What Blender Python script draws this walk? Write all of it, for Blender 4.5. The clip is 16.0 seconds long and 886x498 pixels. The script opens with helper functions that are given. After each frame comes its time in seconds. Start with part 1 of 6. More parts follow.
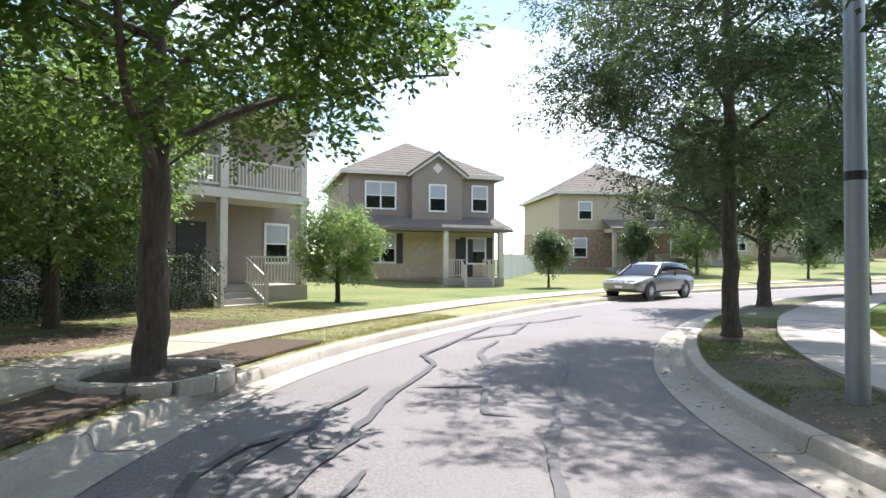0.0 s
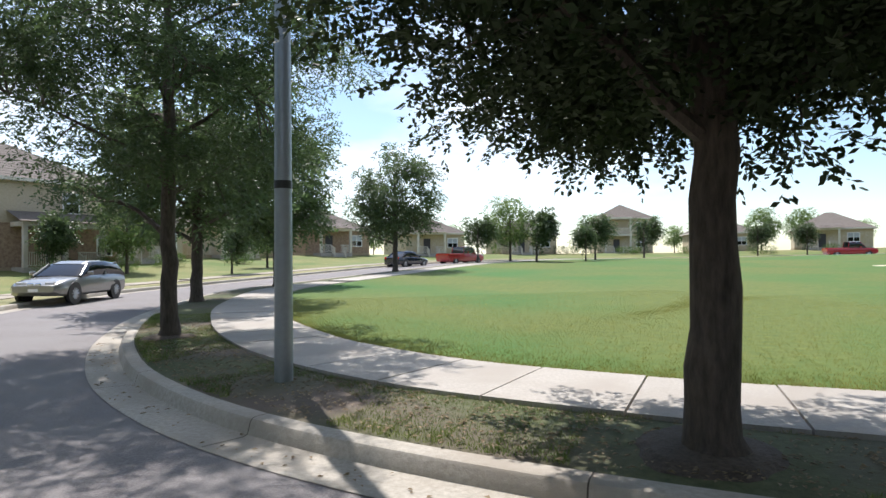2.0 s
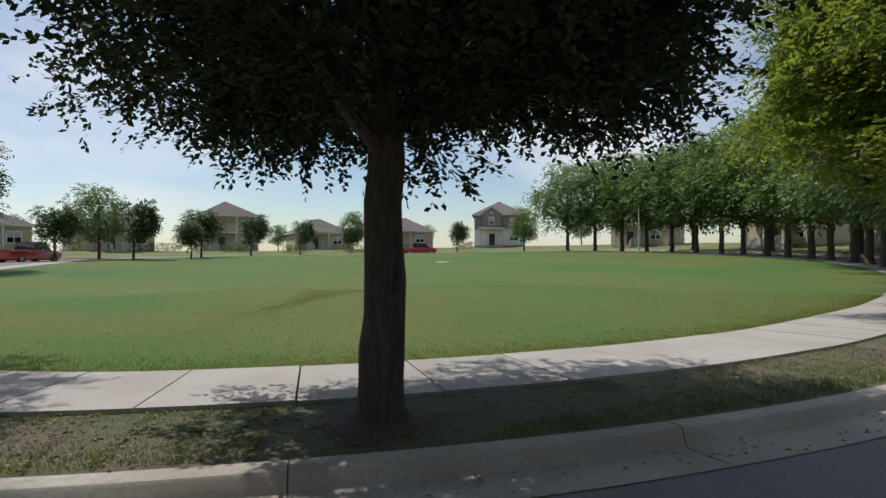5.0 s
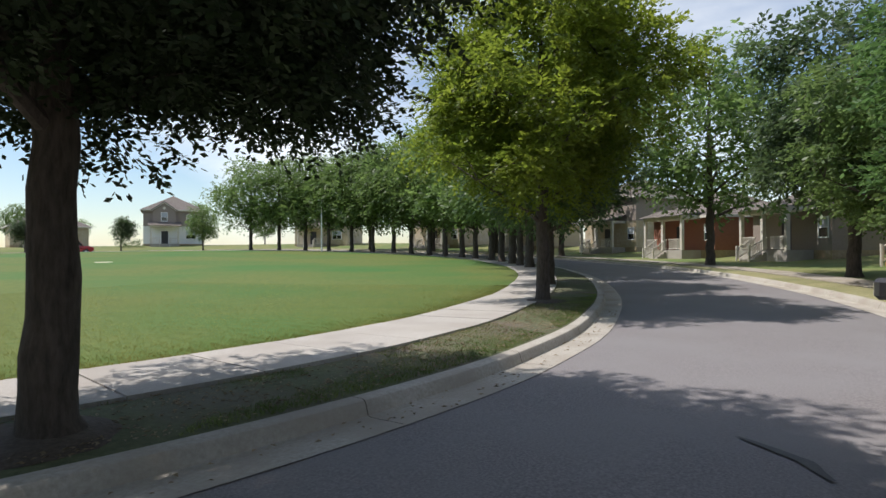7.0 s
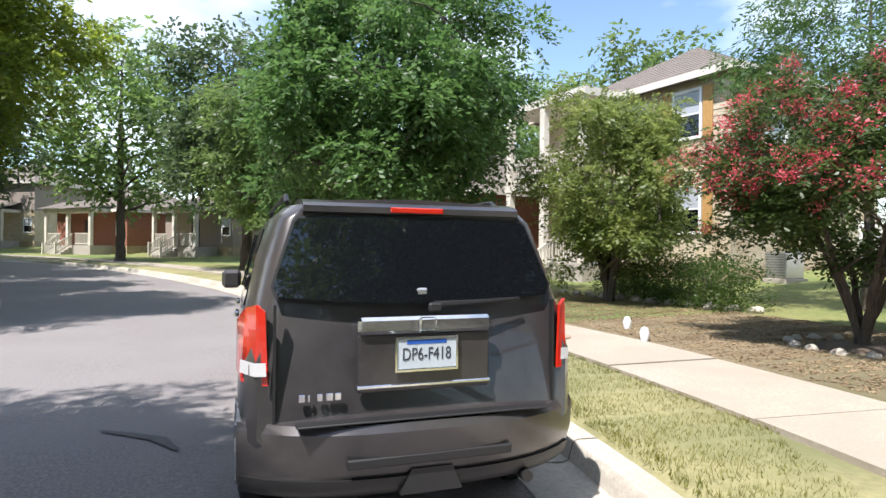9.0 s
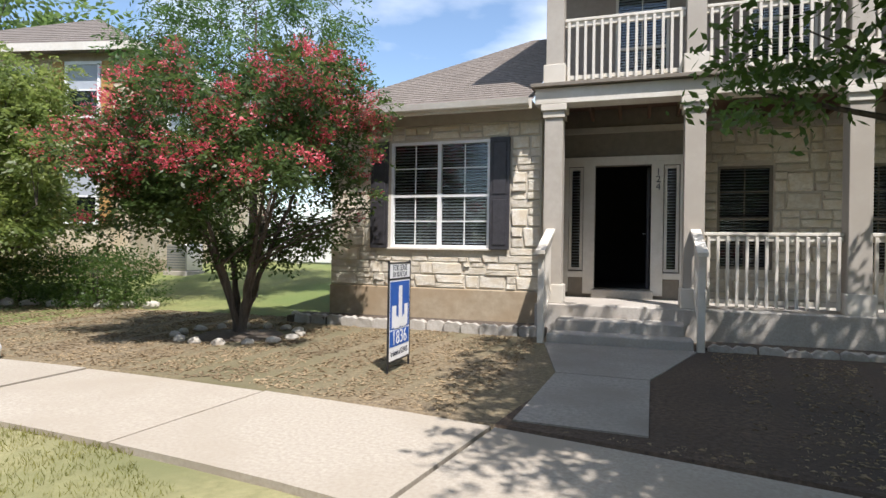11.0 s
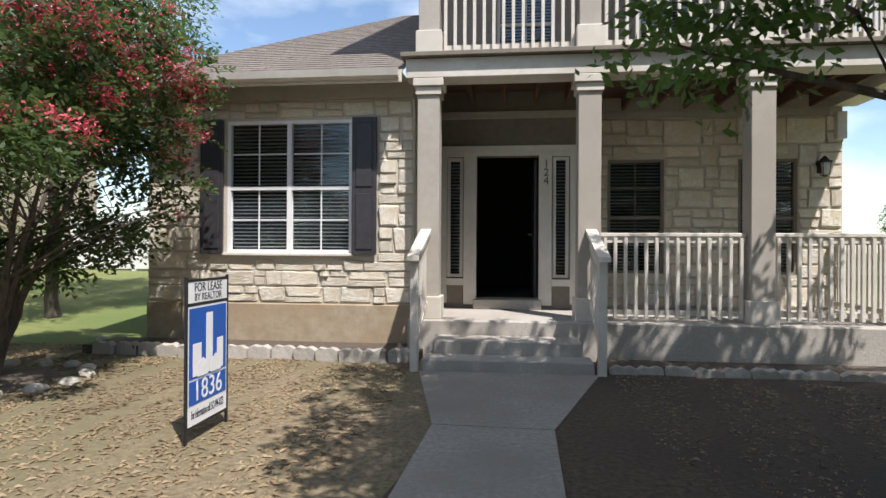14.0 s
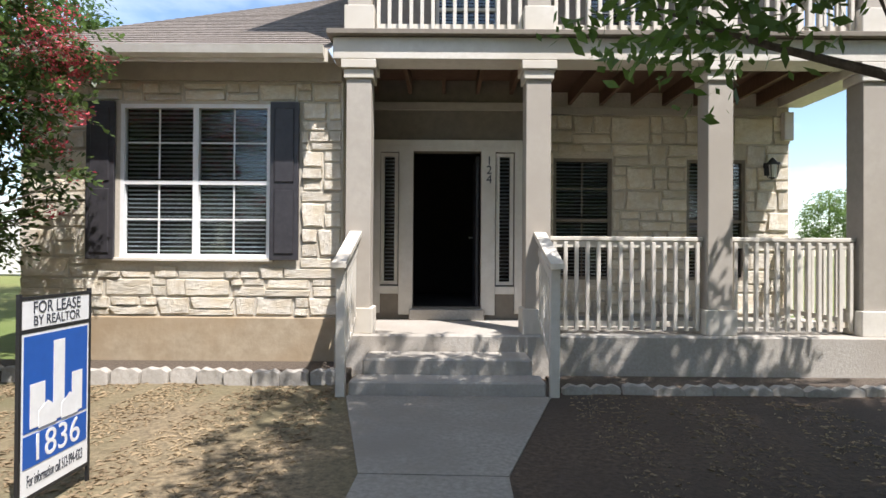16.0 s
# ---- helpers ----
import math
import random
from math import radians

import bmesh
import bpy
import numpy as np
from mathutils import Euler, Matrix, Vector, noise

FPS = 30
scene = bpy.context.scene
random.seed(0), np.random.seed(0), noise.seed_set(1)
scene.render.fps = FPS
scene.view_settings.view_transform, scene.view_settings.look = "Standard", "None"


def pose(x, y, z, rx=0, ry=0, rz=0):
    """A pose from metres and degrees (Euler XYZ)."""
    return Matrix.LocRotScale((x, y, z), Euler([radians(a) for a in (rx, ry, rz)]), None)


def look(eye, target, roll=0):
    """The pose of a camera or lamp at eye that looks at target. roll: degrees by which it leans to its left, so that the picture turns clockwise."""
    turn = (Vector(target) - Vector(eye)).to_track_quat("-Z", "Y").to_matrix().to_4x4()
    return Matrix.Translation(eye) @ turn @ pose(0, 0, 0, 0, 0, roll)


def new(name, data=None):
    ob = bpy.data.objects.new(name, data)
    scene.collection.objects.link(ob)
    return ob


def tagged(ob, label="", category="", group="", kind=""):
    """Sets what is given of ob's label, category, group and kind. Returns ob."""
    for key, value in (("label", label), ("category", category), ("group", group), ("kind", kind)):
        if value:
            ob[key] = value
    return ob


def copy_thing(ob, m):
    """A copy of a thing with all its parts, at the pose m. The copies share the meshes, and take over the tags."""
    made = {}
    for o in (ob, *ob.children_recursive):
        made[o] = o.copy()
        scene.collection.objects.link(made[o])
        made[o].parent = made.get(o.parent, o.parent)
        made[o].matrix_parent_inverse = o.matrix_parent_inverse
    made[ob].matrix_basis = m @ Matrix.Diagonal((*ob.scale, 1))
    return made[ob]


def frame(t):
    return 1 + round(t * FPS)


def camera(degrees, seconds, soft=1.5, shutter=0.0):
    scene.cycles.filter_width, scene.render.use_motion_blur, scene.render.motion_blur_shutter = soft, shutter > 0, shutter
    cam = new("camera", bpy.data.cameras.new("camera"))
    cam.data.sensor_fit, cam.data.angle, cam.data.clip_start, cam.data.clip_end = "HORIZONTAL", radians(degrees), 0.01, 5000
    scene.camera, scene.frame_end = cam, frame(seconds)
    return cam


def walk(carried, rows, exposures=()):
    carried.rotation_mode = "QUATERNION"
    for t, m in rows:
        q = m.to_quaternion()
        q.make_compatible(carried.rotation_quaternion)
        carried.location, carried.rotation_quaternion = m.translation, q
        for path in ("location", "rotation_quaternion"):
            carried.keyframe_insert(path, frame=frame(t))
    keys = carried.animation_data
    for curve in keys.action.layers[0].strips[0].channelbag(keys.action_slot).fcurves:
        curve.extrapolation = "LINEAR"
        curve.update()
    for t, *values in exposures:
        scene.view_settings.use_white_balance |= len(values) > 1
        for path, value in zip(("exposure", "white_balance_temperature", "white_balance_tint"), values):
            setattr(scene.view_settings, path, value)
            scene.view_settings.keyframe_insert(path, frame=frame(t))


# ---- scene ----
cam = camera(74.55, 16.0)
ROWS = [  # seconds, x, y, z, yaw, pitch, roll
    (0, -0.329, 0.058, 1.541, 245.16, 1.20, -0.21),
    (0.5, -0.267, 0.022, 1.527, 229.93, 1.12, -0.01),
    (1, -0.225, 0.069, 1.522, 212.89, 1.04, 0.22),
    (1.5, -0.199, 0.085, 1.552, 202.82, 0.90, 0.27),
    (2, -0.104, 0.038, 1.549, 192.89, 0.85, 0.45),
    (2.5, -0.031, -0.010, 1.552, 184.59, 0.62, 0.41),
    (3, 0.031, 0.030, 1.539, 176.39, 0.52, 0.53),
    (5.5, 0.578, 0.147, 1.524, 147.19, 0.34, 0.23),
    (6, 0.627, 0.224, 1.504, 137.75, 0.26, 0.26),
    (6.5, 0.737, 0.325, 1.494, 132.34, 0.26, 0.25),
    (7, 0.797, 0.320, 1.488, 124.68, 0.24, 0.21),
    (7.5, 0.848, 0.328, 1.495, 113.35, 0.04, 0.11),
    (8, 0.906, 0.399, 1.493, 96.35, -0.05, -0.30),
    (8.5, 0.914, 0.538, 1.494, 82.10, 0.01, -0.48),
    (9, 0.910, 0.711, 1.478, 71.54, -0.00, -0.50),
    (9.5, 0.975, 0.872, 1.476, 56.59, -0.06, -0.64),
    (10, 0.845, 1.076, 1.489, 38.67, 0.01, -0.90),
    (12.5, 0.578, 2.386, 1.429, 9.48, 0.05, -0.34),
    (13, 0.615, 2.718, 1.482, 7.15, 0.07, -0.29),
    (13.5, 0.589, 2.940, 1.514, 6.58, 0.15, -0.27),
    (14, 0.450, 3.200, 1.531, 6.46, 0.16, -0.32),
    (14.5, 0.380, 3.404, 1.554, 5.94, 0.18, -0.46),
    (15, 0.428, 3.658, 1.557, 3.86, 0.23, -0.47),
    (15.5, 0.458, 3.878, 1.546, 1.99, 0.33, -0.37),
    (16, 0.394, 4.024, 1.556, 0.14, 0.47, -0.39),
]
EXPOSURES = ((0, 1.05), (1, 0.68), (2, 0.4), (3, -0.2), (5.5, -0.48), (7, -0.02), (8, 0.45), (9, 0.85), (9.5, 1.05), (10, 0.95), (12.5, 0.3), (14, 0.5), (16, 0.8))
walk(cam, [(t, pose(x, y, z, 90 + pitch, roll, yaw)) for t, x, y, z, yaw, pitch, roll in ROWS], EXPOSURES)

# ---- light: high summer sun ahead of the first view, hazy sky ----
SUN_DIR = Vector((0.62, -0.78, 1.75)).normalized()
world = bpy.data.worlds.new("World")
scene.world = world
world.use_nodes = True
wn, wl = world.node_tree.nodes, world.node_tree.links
sky = wn.new("ShaderNodeTexSky")
sky.sky_type, sky.sun_disc = "NISHITA", False
sky.sun_elevation = math.asin(SUN_DIR.z)
sky.sun_rotation = math.atan2(SUN_DIR.x, SUN_DIR.y)
sky.air_density, sky.dust_density, sky.ozone_density = 1.0, 0.4, 1.5
tc = wn.new("ShaderNodeTexCoord")
mp = wn.new("ShaderNodeMapping")
mp.inputs["Scale"].default_value = (1.0, 1.0, 2.6)
cl = wn.new("ShaderNodeTexNoise")
cl.inputs["Scale"].default_value, cl.inputs["Detail"].default_value = 2.3, 7.0
cr = wn.new("ShaderNodeValToRGB")
cr.color_ramp.elements[0].position, cr.color_ramp.elements[1].position = 0.46, 0.82
cm = wn.new("ShaderNodeMixRGB")
cm.inputs[2].default_value = (8.6, 8.6, 8.6, 1)
wl.new(tc.outputs["Generated"], mp.inputs[0])
wl.new(mp.outputs[0], cl.inputs["Vector"])
wl.new(cl.outputs["Fac"], cr.inputs[0])
wl.new(cr.outputs[0], cm.inputs[0])
wl.new(sky.outputs[0], cm.inputs[1])
wl.new(cm.outputs[0], wn["Background"].inputs[0])
wn["Background"].inputs[1].default_value = 0.15
sun_data = bpy.data.lights.new("sun", "SUN")
sun_data.energy, sun_data.angle, sun_data.color = 5.0, radians(0.6), (1.0, 0.95, 0.935)
sun = new("sun", sun_data)
sun.matrix_world = look(SUN_DIR * 60, (0, 0, 0))


# ---- materials ----
def mat(name, c1, c2, scale=8.0, rough=0.85, bump=0.2, metal=0.0, big=0.0, c3=None, spread=0.0, stretch=None):
    """Two colours mixed by fine noise, a third in large patches, a little tint by object, and a fine bump."""
    m = bpy.data.materials.new(name)
    m.use_nodes = True
    n, l = m.node_tree.nodes, m.node_tree.links
    b = n["Principled BSDF"]
    b.inputs["Roughness"].default_value, b.inputs["Metallic"].default_value = rough, metal
    co = n.new("ShaderNodeTexCoord")
    src = co.outputs["Object"]
    if stretch:
        mm = n.new("ShaderNodeMapping")
        mm.inputs["Scale"].default_value = stretch
        l.new(src, mm.inputs[0])
        src = mm.outputs[0]
    f = n.new("ShaderNodeTexNoise")
    f.inputs["Scale"].default_value, f.inputs["Detail"].default_value, f.inputs["Roughness"].default_value = scale, 8.0, 0.65
    l.new(src, f.inputs["Vector"])
    ra = n.new("ShaderNodeValToRGB")
    ra.color_ramp.elements[0].position, ra.color_ramp.elements[1].position = 0.3, 0.7
    ra.color_ramp.elements[0].color, ra.color_ramp.elements[1].color = (*c1, 1), (*c2, 1)
    l.new(f.outputs["Fac"], ra.inputs[0])
    out = ra.outputs[0]
    if c3:
        g = n.new("ShaderNodeTexNoise")
        g.inputs["Scale"].default_value, g.inputs["Detail"].default_value = big or scale * 0.1, 5.0
        l.new(co.outputs["Object"], g.inputs["Vector"])
        rb = n.new("ShaderNodeValToRGB")
        rb.color_ramp.elements[0].position, rb.color_ramp.elements[1].position = 0.42, 0.66
        l.new(g.outputs["Fac"], rb.inputs[0])
        mx = n.new("ShaderNodeMixRGB")
        mx.inputs[2].default_value = (*c3, 1)
        l.new(rb.outputs[0], mx.inputs[0])
        l.new(out, mx.inputs[1])
        out = mx.outputs[0]
    if spread:
        oi = n.new("ShaderNodeObjectInfo")
        ge = n.new("ShaderNodeNewGeometry")
        ad = n.new("ShaderNodeMath")
        ad.operation = "ADD"
        l.new(oi.outputs["Random"], ad.inputs[0])
        l.new(ge.outputs["Random Per Island"], ad.inputs[1])
        mr = n.new("ShaderNodeMapRange")
        mr.inputs["From Max"].default_value = 2.0
        mr.inputs["To Min"].default_value, mr.inputs["To Max"].default_value = 1 - spread, 1 + spread
        l.new(ad.outputs[0], mr.inputs[0])
        hs = n.new("ShaderNodeHueSaturation")
        l.new(mr.outputs[0], hs.inputs["Value"])
        l.new(out, hs.inputs["Color"])
        out = hs.outputs[0]
    l.new(out, b.inputs["Base Color"])
    if bump:
        bu = n.new("ShaderNodeBump")
        bu.inputs["Strength"].default_value, bu.inputs["Distance"].default_value = bump, 0.02
        l.new(f.outputs["Fac"], bu.inputs["Height"])
        l.new(bu.outputs[0], b.inputs["Normal"])
    return m


def leaf_mat(name, c1, c2, through_light=0.45, gloss=0.45):
    m = mat(name, c1, c2, 1.2, gloss, 0.0, spread=0.35)
    n, l = m.node_tree.nodes, m.node_tree.links
    b = n["Principled BSDF"]
    t = n.new("ShaderNodeBsdfTranslucent")
    hs = n.new("ShaderNodeHueSaturation")
    hs.inputs["Value"].default_value, hs.inputs["Hue"].default_value = 1.9, 0.495
    l.new(b.inputs["Base Color"].links[0].from_socket, hs.inputs["Color"])
    l.new(hs.outputs[0], t.inputs[0])
    x = n.new("ShaderNodeMixShader")
    x.inputs[0].default_value = through_light
    l.new(b.outputs[0], x.inputs[1])
    l.new(t.outputs[0], x.inputs[2])
    l.new(x.outputs[0], n["Material Output"].inputs[0])
    return m


def plain(name, c, rough=0.5, metal=0.0, coat=0.0):
    m = mat(name, tuple(v * 0.93 for v in c), tuple(min(1, v * 1.05) for v in c), 14.0, rough, 0.04, metal)
    m.node_tree.nodes["Principled BSDF"].inputs["Coat Weight"].default_value = coat
    return m


ASPHALT = mat("asphalt", (0.12, 0.109, 0.108), (0.28, 0.257, 0.25), 45.0, 0.9, 0.5, c3=(0.215, 0.202, 0.197), big=0.55)
SEALANT = mat("crack_sealant", (0.05, 0.05, 0.052), (0.085, 0.083, 0.082), 12.0, 0.6, 0.15)
CONCRETE = mat("concrete", (0.34, 0.31, 0.27), (0.48, 0.45, 0.40), 30.0, 0.88, 0.3, c3=(0.36, 0.325, 0.28), big=1.1, spread=0.05)
PAVING = mat("tan_pavement_concrete", (0.29, 0.25, 0.20), (0.43, 0.385, 0.315), 34.0, 0.9, 0.3, c3=(0.32, 0.275, 0.215), big=0.9, spread=0.06)
KERB = mat("kerb_concrete", (0.33, 0.30, 0.25), (0.50, 0.465, 0.40), 22.0, 0.9, 0.3, c3=(0.34, 0.30, 0.245), big=0.9, spread=0.06)
JOINT = mat("joint_dirt", (0.06, 0.05, 0.04), (0.12, 0.10, 0.08), 20.0, 0.95, 0.2)
LAWN = mat("lawn", (0.058, 0.10, 0.012), (0.145, 0.165, 0.03), 5.0, 0.95, 0.6, c3=(0.045, 0.13, 0.018), big=0.11)
PARK_VERGE = mat("patchy_green_verge", (0.055, 0.075, 0.028), (0.13, 0.135, 0.06), 13.0, 0.95, 0.7, c3=(0.14, 0.11, 0.085), big=0.5)
HOUSE_LAWN = mat("front_lawn", (0.12, 0.135, 0.04), (0.24, 0.235, 0.085), 8.0, 0.95, 0.6, c3=(0.10, 0.15, 0.035), big=0.25)
VERGE = mat("dry_verge", (0.19, 0.18, 0.08), (0.33, 0.30, 0.15), 11.0, 0.95, 0.6, c3=(0.16, 0.165, 0.07), big=0.55)
YARD = mat("leaf_litter_yard", (0.07, 0.05, 0.031), (0.33, 0.255, 0.155), 26.0, 0.95, 0.8, c3=(0.14, 0.125, 0.065), big=0.4)
# brown mulch, with part of the tree shade worked into its colour
MULCH = mat("mulch_with_painted_shade", (0.036, 0.024, 0.016), (0.15, 0.104, 0.068), 24.0, 0.95, 0.9, c3=(0.065, 0.047, 0.033), big=0.6)
OLD_CONCRETE = mat("old_path_concrete", (0.23, 0.205, 0.175), (0.38, 0.345, 0.295), 26.0, 0.9, 0.3, c3=(0.25, 0.22, 0.185), big=1.2)
SOIL = mat("dark_soil", (0.055, 0.042, 0.03), (0.13, 0.10, 0.075), 25.0, 0.95, 0.8)
BARK = mat("bark", (0.045, 0.036, 0.028), (0.13, 0.105, 0.085), 7.0, 0.95, 0.9, stretch=(3.0, 3.0, 0.7))
OAK = leaf_mat("oak_leaves", (0.036, 0.072, 0.014), (0.075, 0.125, 0.026), 0.55)
OAK_LIGHT = leaf_mat("red_oak_leaves", (0.05, 0.10, 0.018), (0.10, 0.165, 0.032), 0.6)
ELM = leaf_mat("elm_leaves", (0.04, 0.07, 0.026), (0.085, 0.125, 0.048), 0.42)
# leaf colour pushed near black: backlit silhouette and deep shade are painted in
SHADE_LEAF = leaf_mat("leaves_painted_in_shade", (0.014, 0.03, 0.008), (0.034, 0.056, 0.014), 0.06, 0.7)
ROWLEAF = leaf_mat("street_tree_leaves", (0.075, 0.13, 0.036), (0.14, 0.20, 0.06), 0.52)
OLIVE = leaf_mat("olive_leaves", (0.085, 0.13, 0.032), (0.19, 0.215, 0.062), 0.5)
GOLD = leaf_mat("yellow_green_leaves", (0.10, 0.155, 0.018), (0.19, 0.225, 0.028), 0.55)
FRESH = leaf_mat("fresh_leaves", (0.05, 0.11, 0.03), (0.10, 0.175, 0.05))
MYRTLE = leaf_mat("myrtle_leaves", (0.04, 0.08, 0.02), (0.10, 0.145, 0.042), 0.45)
BLOOM = leaf_mat("crimson_blossom", (0.40, 0.035, 0.055), (0.62, 0.12, 0.14), 0.25)
LAWN_BLADE = leaf_mat("lawn_blades", (0.10, 0.125, 0.018), (0.25, 0.225, 0.06), 0.3, 0.7)
GRASS = leaf_mat("grass_blades", (0.06, 0.105, 0.02), (0.16, 0.185, 0.05), 0.3, 0.7)
STRAW = leaf_mat("dry_leaves", (0.15, 0.105, 0.06), (0.40, 0.31, 0.185), 0.15, 0.8)
LIME = mat("limestone", (0.56, 0.50, 0.40), (0.82, 0.77, 0.67), 7.0, 0.92, 1.0, c3=(0.62, 0.53, 0.39), big=1.1, spread=0.24)
MORTAR = mat("mortar", (0.47, 0.42, 0.34), (0.60, 0.55, 0.46), 30.0, 0.95, 0.4)
FOUND = mat("parged_foundation", (0.30, 0.235, 0.155), (0.44, 0.36, 0.255), 6.0, 0.92, 0.3, c3=(0.33, 0.24, 0.145), big=1.0)
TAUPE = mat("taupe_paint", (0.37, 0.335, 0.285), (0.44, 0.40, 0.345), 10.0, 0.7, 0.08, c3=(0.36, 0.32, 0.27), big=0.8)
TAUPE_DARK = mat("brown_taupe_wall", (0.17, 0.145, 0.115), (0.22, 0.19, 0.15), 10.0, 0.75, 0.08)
CREAM = mat("cream_trim_paint", (0.60, 0.56, 0.49), (0.70, 0.66, 0.59), 12.0, 0.6, 0.06, c3=(0.56, 0.51, 0.43), big=1.2)
WHITE = mat("white_vinyl", (0.74, 0.74, 0.73), (0.82, 0.82, 0.81), 10.0, 0.45, 0.03)
SHUTTER = mat("dark_shutter", (0.028, 0.026, 0.03), (0.05, 0.047, 0.052), 14.0, 0.5, 0.1)
WOOD = mat("cedar_wood", (0.36, 0.19, 0.06), (0.52, 0.31, 0.11), 8.0, 0.7, 0.2, stretch=(1, 1, 6))
DECKWOOD = mat("stained_joists", (0.085, 0.045, 0.026), (0.15, 0.085, 0.05), 8.0, 0.75, 0.2, stretch=(1, 4, 1))
SHINGLE = mat("asphalt_shingles", (0.085, 0.072, 0.062), (0.25, 0.215, 0.185), 16.0, 0.95, 0.6, c3=(0.15, 0.128, 0.11), big=2.2, spread=0.14)
SIDING = mat("grey_brown_siding", (0.25, 0.205, 0.175), (0.31, 0.26, 0.225), 8.0, 0.8, 0.1)
TAN_SIDING = mat("tan_siding", (0.42, 0.35, 0.25), (0.50, 0.425, 0.315), 8.0, 0.8, 0.1)
BRICK = mat("red_brick", (0.22, 0.085, 0.055), (0.34, 0.15, 0.10), 14.0, 0.9, 0.5)
FARSTONE = mat("stone_facing", (0.40, 0.33, 0.23), (0.60, 0.53, 0.41), 4.0, 0.92, 0.6, c3=(0.45, 0.36, 0.23), big=0.9)
BROWNSTONE = mat("brown_stone_facing", (0.20, 0.125, 0.085), (0.42, 0.31, 0.215), 4.5, 0.92, 0.6)
STEEL = plain("galvanised_steel", (0.30, 0.335, 0.36), 0.45, 0.55)
BLACK = plain("black_plastic", (0.018, 0.018, 0.019), 0.45)
RUBBER = plain("tyre_rubber", (0.02, 0.02, 0.021), 0.85)
CHROME = plain("chrome", (0.82, 0.82, 0.83), 0.09, 1.0)
ALLOY = plain("alloy", (0.55, 0.55, 0.56), 0.3, 0.9)
GREYPAINT = mat("dark_grey_car_paint", (0.040, 0.037, 0.039), (0.066, 0.061, 0.063), 5.0, 0.3, 0.02, 0.3, c3=(0.085, 0.077, 0.072), big=1.5)
GREYPAINT.node_tree.nodes["Principled BSDF"].inputs["Coat Weight"].default_value = 0.6
SILVER = plain("silver_car_paint", (0.30, 0.295, 0.275), 0.28, 0.55, 1.0)
REDPAINT = plain("red_car_paint", (0.36, 0.016, 0.02), 0.25, 0.1, 1.0)
NAVY = plain("navy_car_paint", (0.012, 0.016, 0.032), 0.22, 0.2, 1.0)
LAMP_RED = plain("red_lamp_plastic", (0.55, 0.025, 0.012), 0.12, 0.0, 1.0)
LAMP_CLEAR = plain("clear_lamp_plastic", (0.72, 0.72, 0.72), 0.12, 0.1, 1.0)
TINT = bpy.data.materials.new("tinted_glass")
TINT.use_nodes = True
tb = TINT.node_tree.nodes["Principled BSDF"]
tb.inputs["Base Color"].default_value = (0.006, 0.007, 0.009, 1)
tb.inputs["Roughness"].default_value, tb.inputs["IOR"].default_value = 0.02, 1.75
BLIND = plain("blinds", (0.40, 0.43, 0.47), 0.6)
# near-black base colour stands in for the darkness of unlit rooms
UNLIT_ROOM = plain("unlit_room_black", (0.02, 0.018, 0.016), 0.8)
BLUE = plain("sign_blue", (0.018, 0.10, 0.42), 0.45)
PAPER = plain("sign_white", (0.80, 0.80, 0.80), 0.5)
PLATE = plain("plate_grey_blue", (0.50, 0.56, 0.60), 0.45)
INK = plain("sign_ink", (0.03, 0.035, 0.05), 0.6)
GLASS = bpy.data.materials.new("window_glass")
GLASS.use_nodes = True
gb = GLASS.node_tree.nodes["Principled BSDF"]
gb.inputs["Base Color"].default_value = (0.75, 0.8, 0.8, 1)
gb.inputs["Roughness"].default_value, gb.inputs["Transmission Weight"].default_value, gb.inputs["IOR"].default_value = 0.01, 1.0, 1.45


# ---- mesh helpers ----
def mesh_of(bm, material, smooth=False):
    me = bpy.data.meshes.new("mesh")
    bm.normal_update()
    bm.to_mesh(me)
    bm.free()
    if material:
        me.materials.append(material)
    if smooth:
        me.shade_smooth()
        me.set_sharp_from_angle(angle=0.65)
    return me


def part(name, bm, material, parent=None, label="", smooth=False):
    me = bm if isinstance(bm, bpy.types.Mesh) else mesh_of(bm, material, smooth)
    me.name = name
    ob = new(name, me)
    if parent is not None:
        ob.parent = parent
    return tagged(ob, label)


def thing(name, m, label, category, group="", kind=""):
    ob = new(name)
    ob.matrix_basis = m
    return tagged(ob, label, category, group, kind)


def box(bm, x0, x1, y0, y1, z0, z1, bevel=0.0):
    r = bmesh.ops.create_cube(bm, size=1.0)
    for v in r["verts"]:
        v.co = Vector((x0 + (v.co.x + 0.5) * (x1 - x0), y0 + (v.co.y + 0.5) * (y1 - y0), z0 + (v.co.z + 0.5) * (z1 - z0)))
    if bevel:
        es = list({e for v in r["verts"] for e in v.link_edges})
        bmesh.ops.bevel(bm, geom=es, offset=bevel, segments=1, affect="EDGES")
    return bm


def bx(x0, x1, y0, y1, z0, z1, bevel=0.0):
    return box(bmesh.new(), x0, x1, y0, y1, z0, z1, bevel)


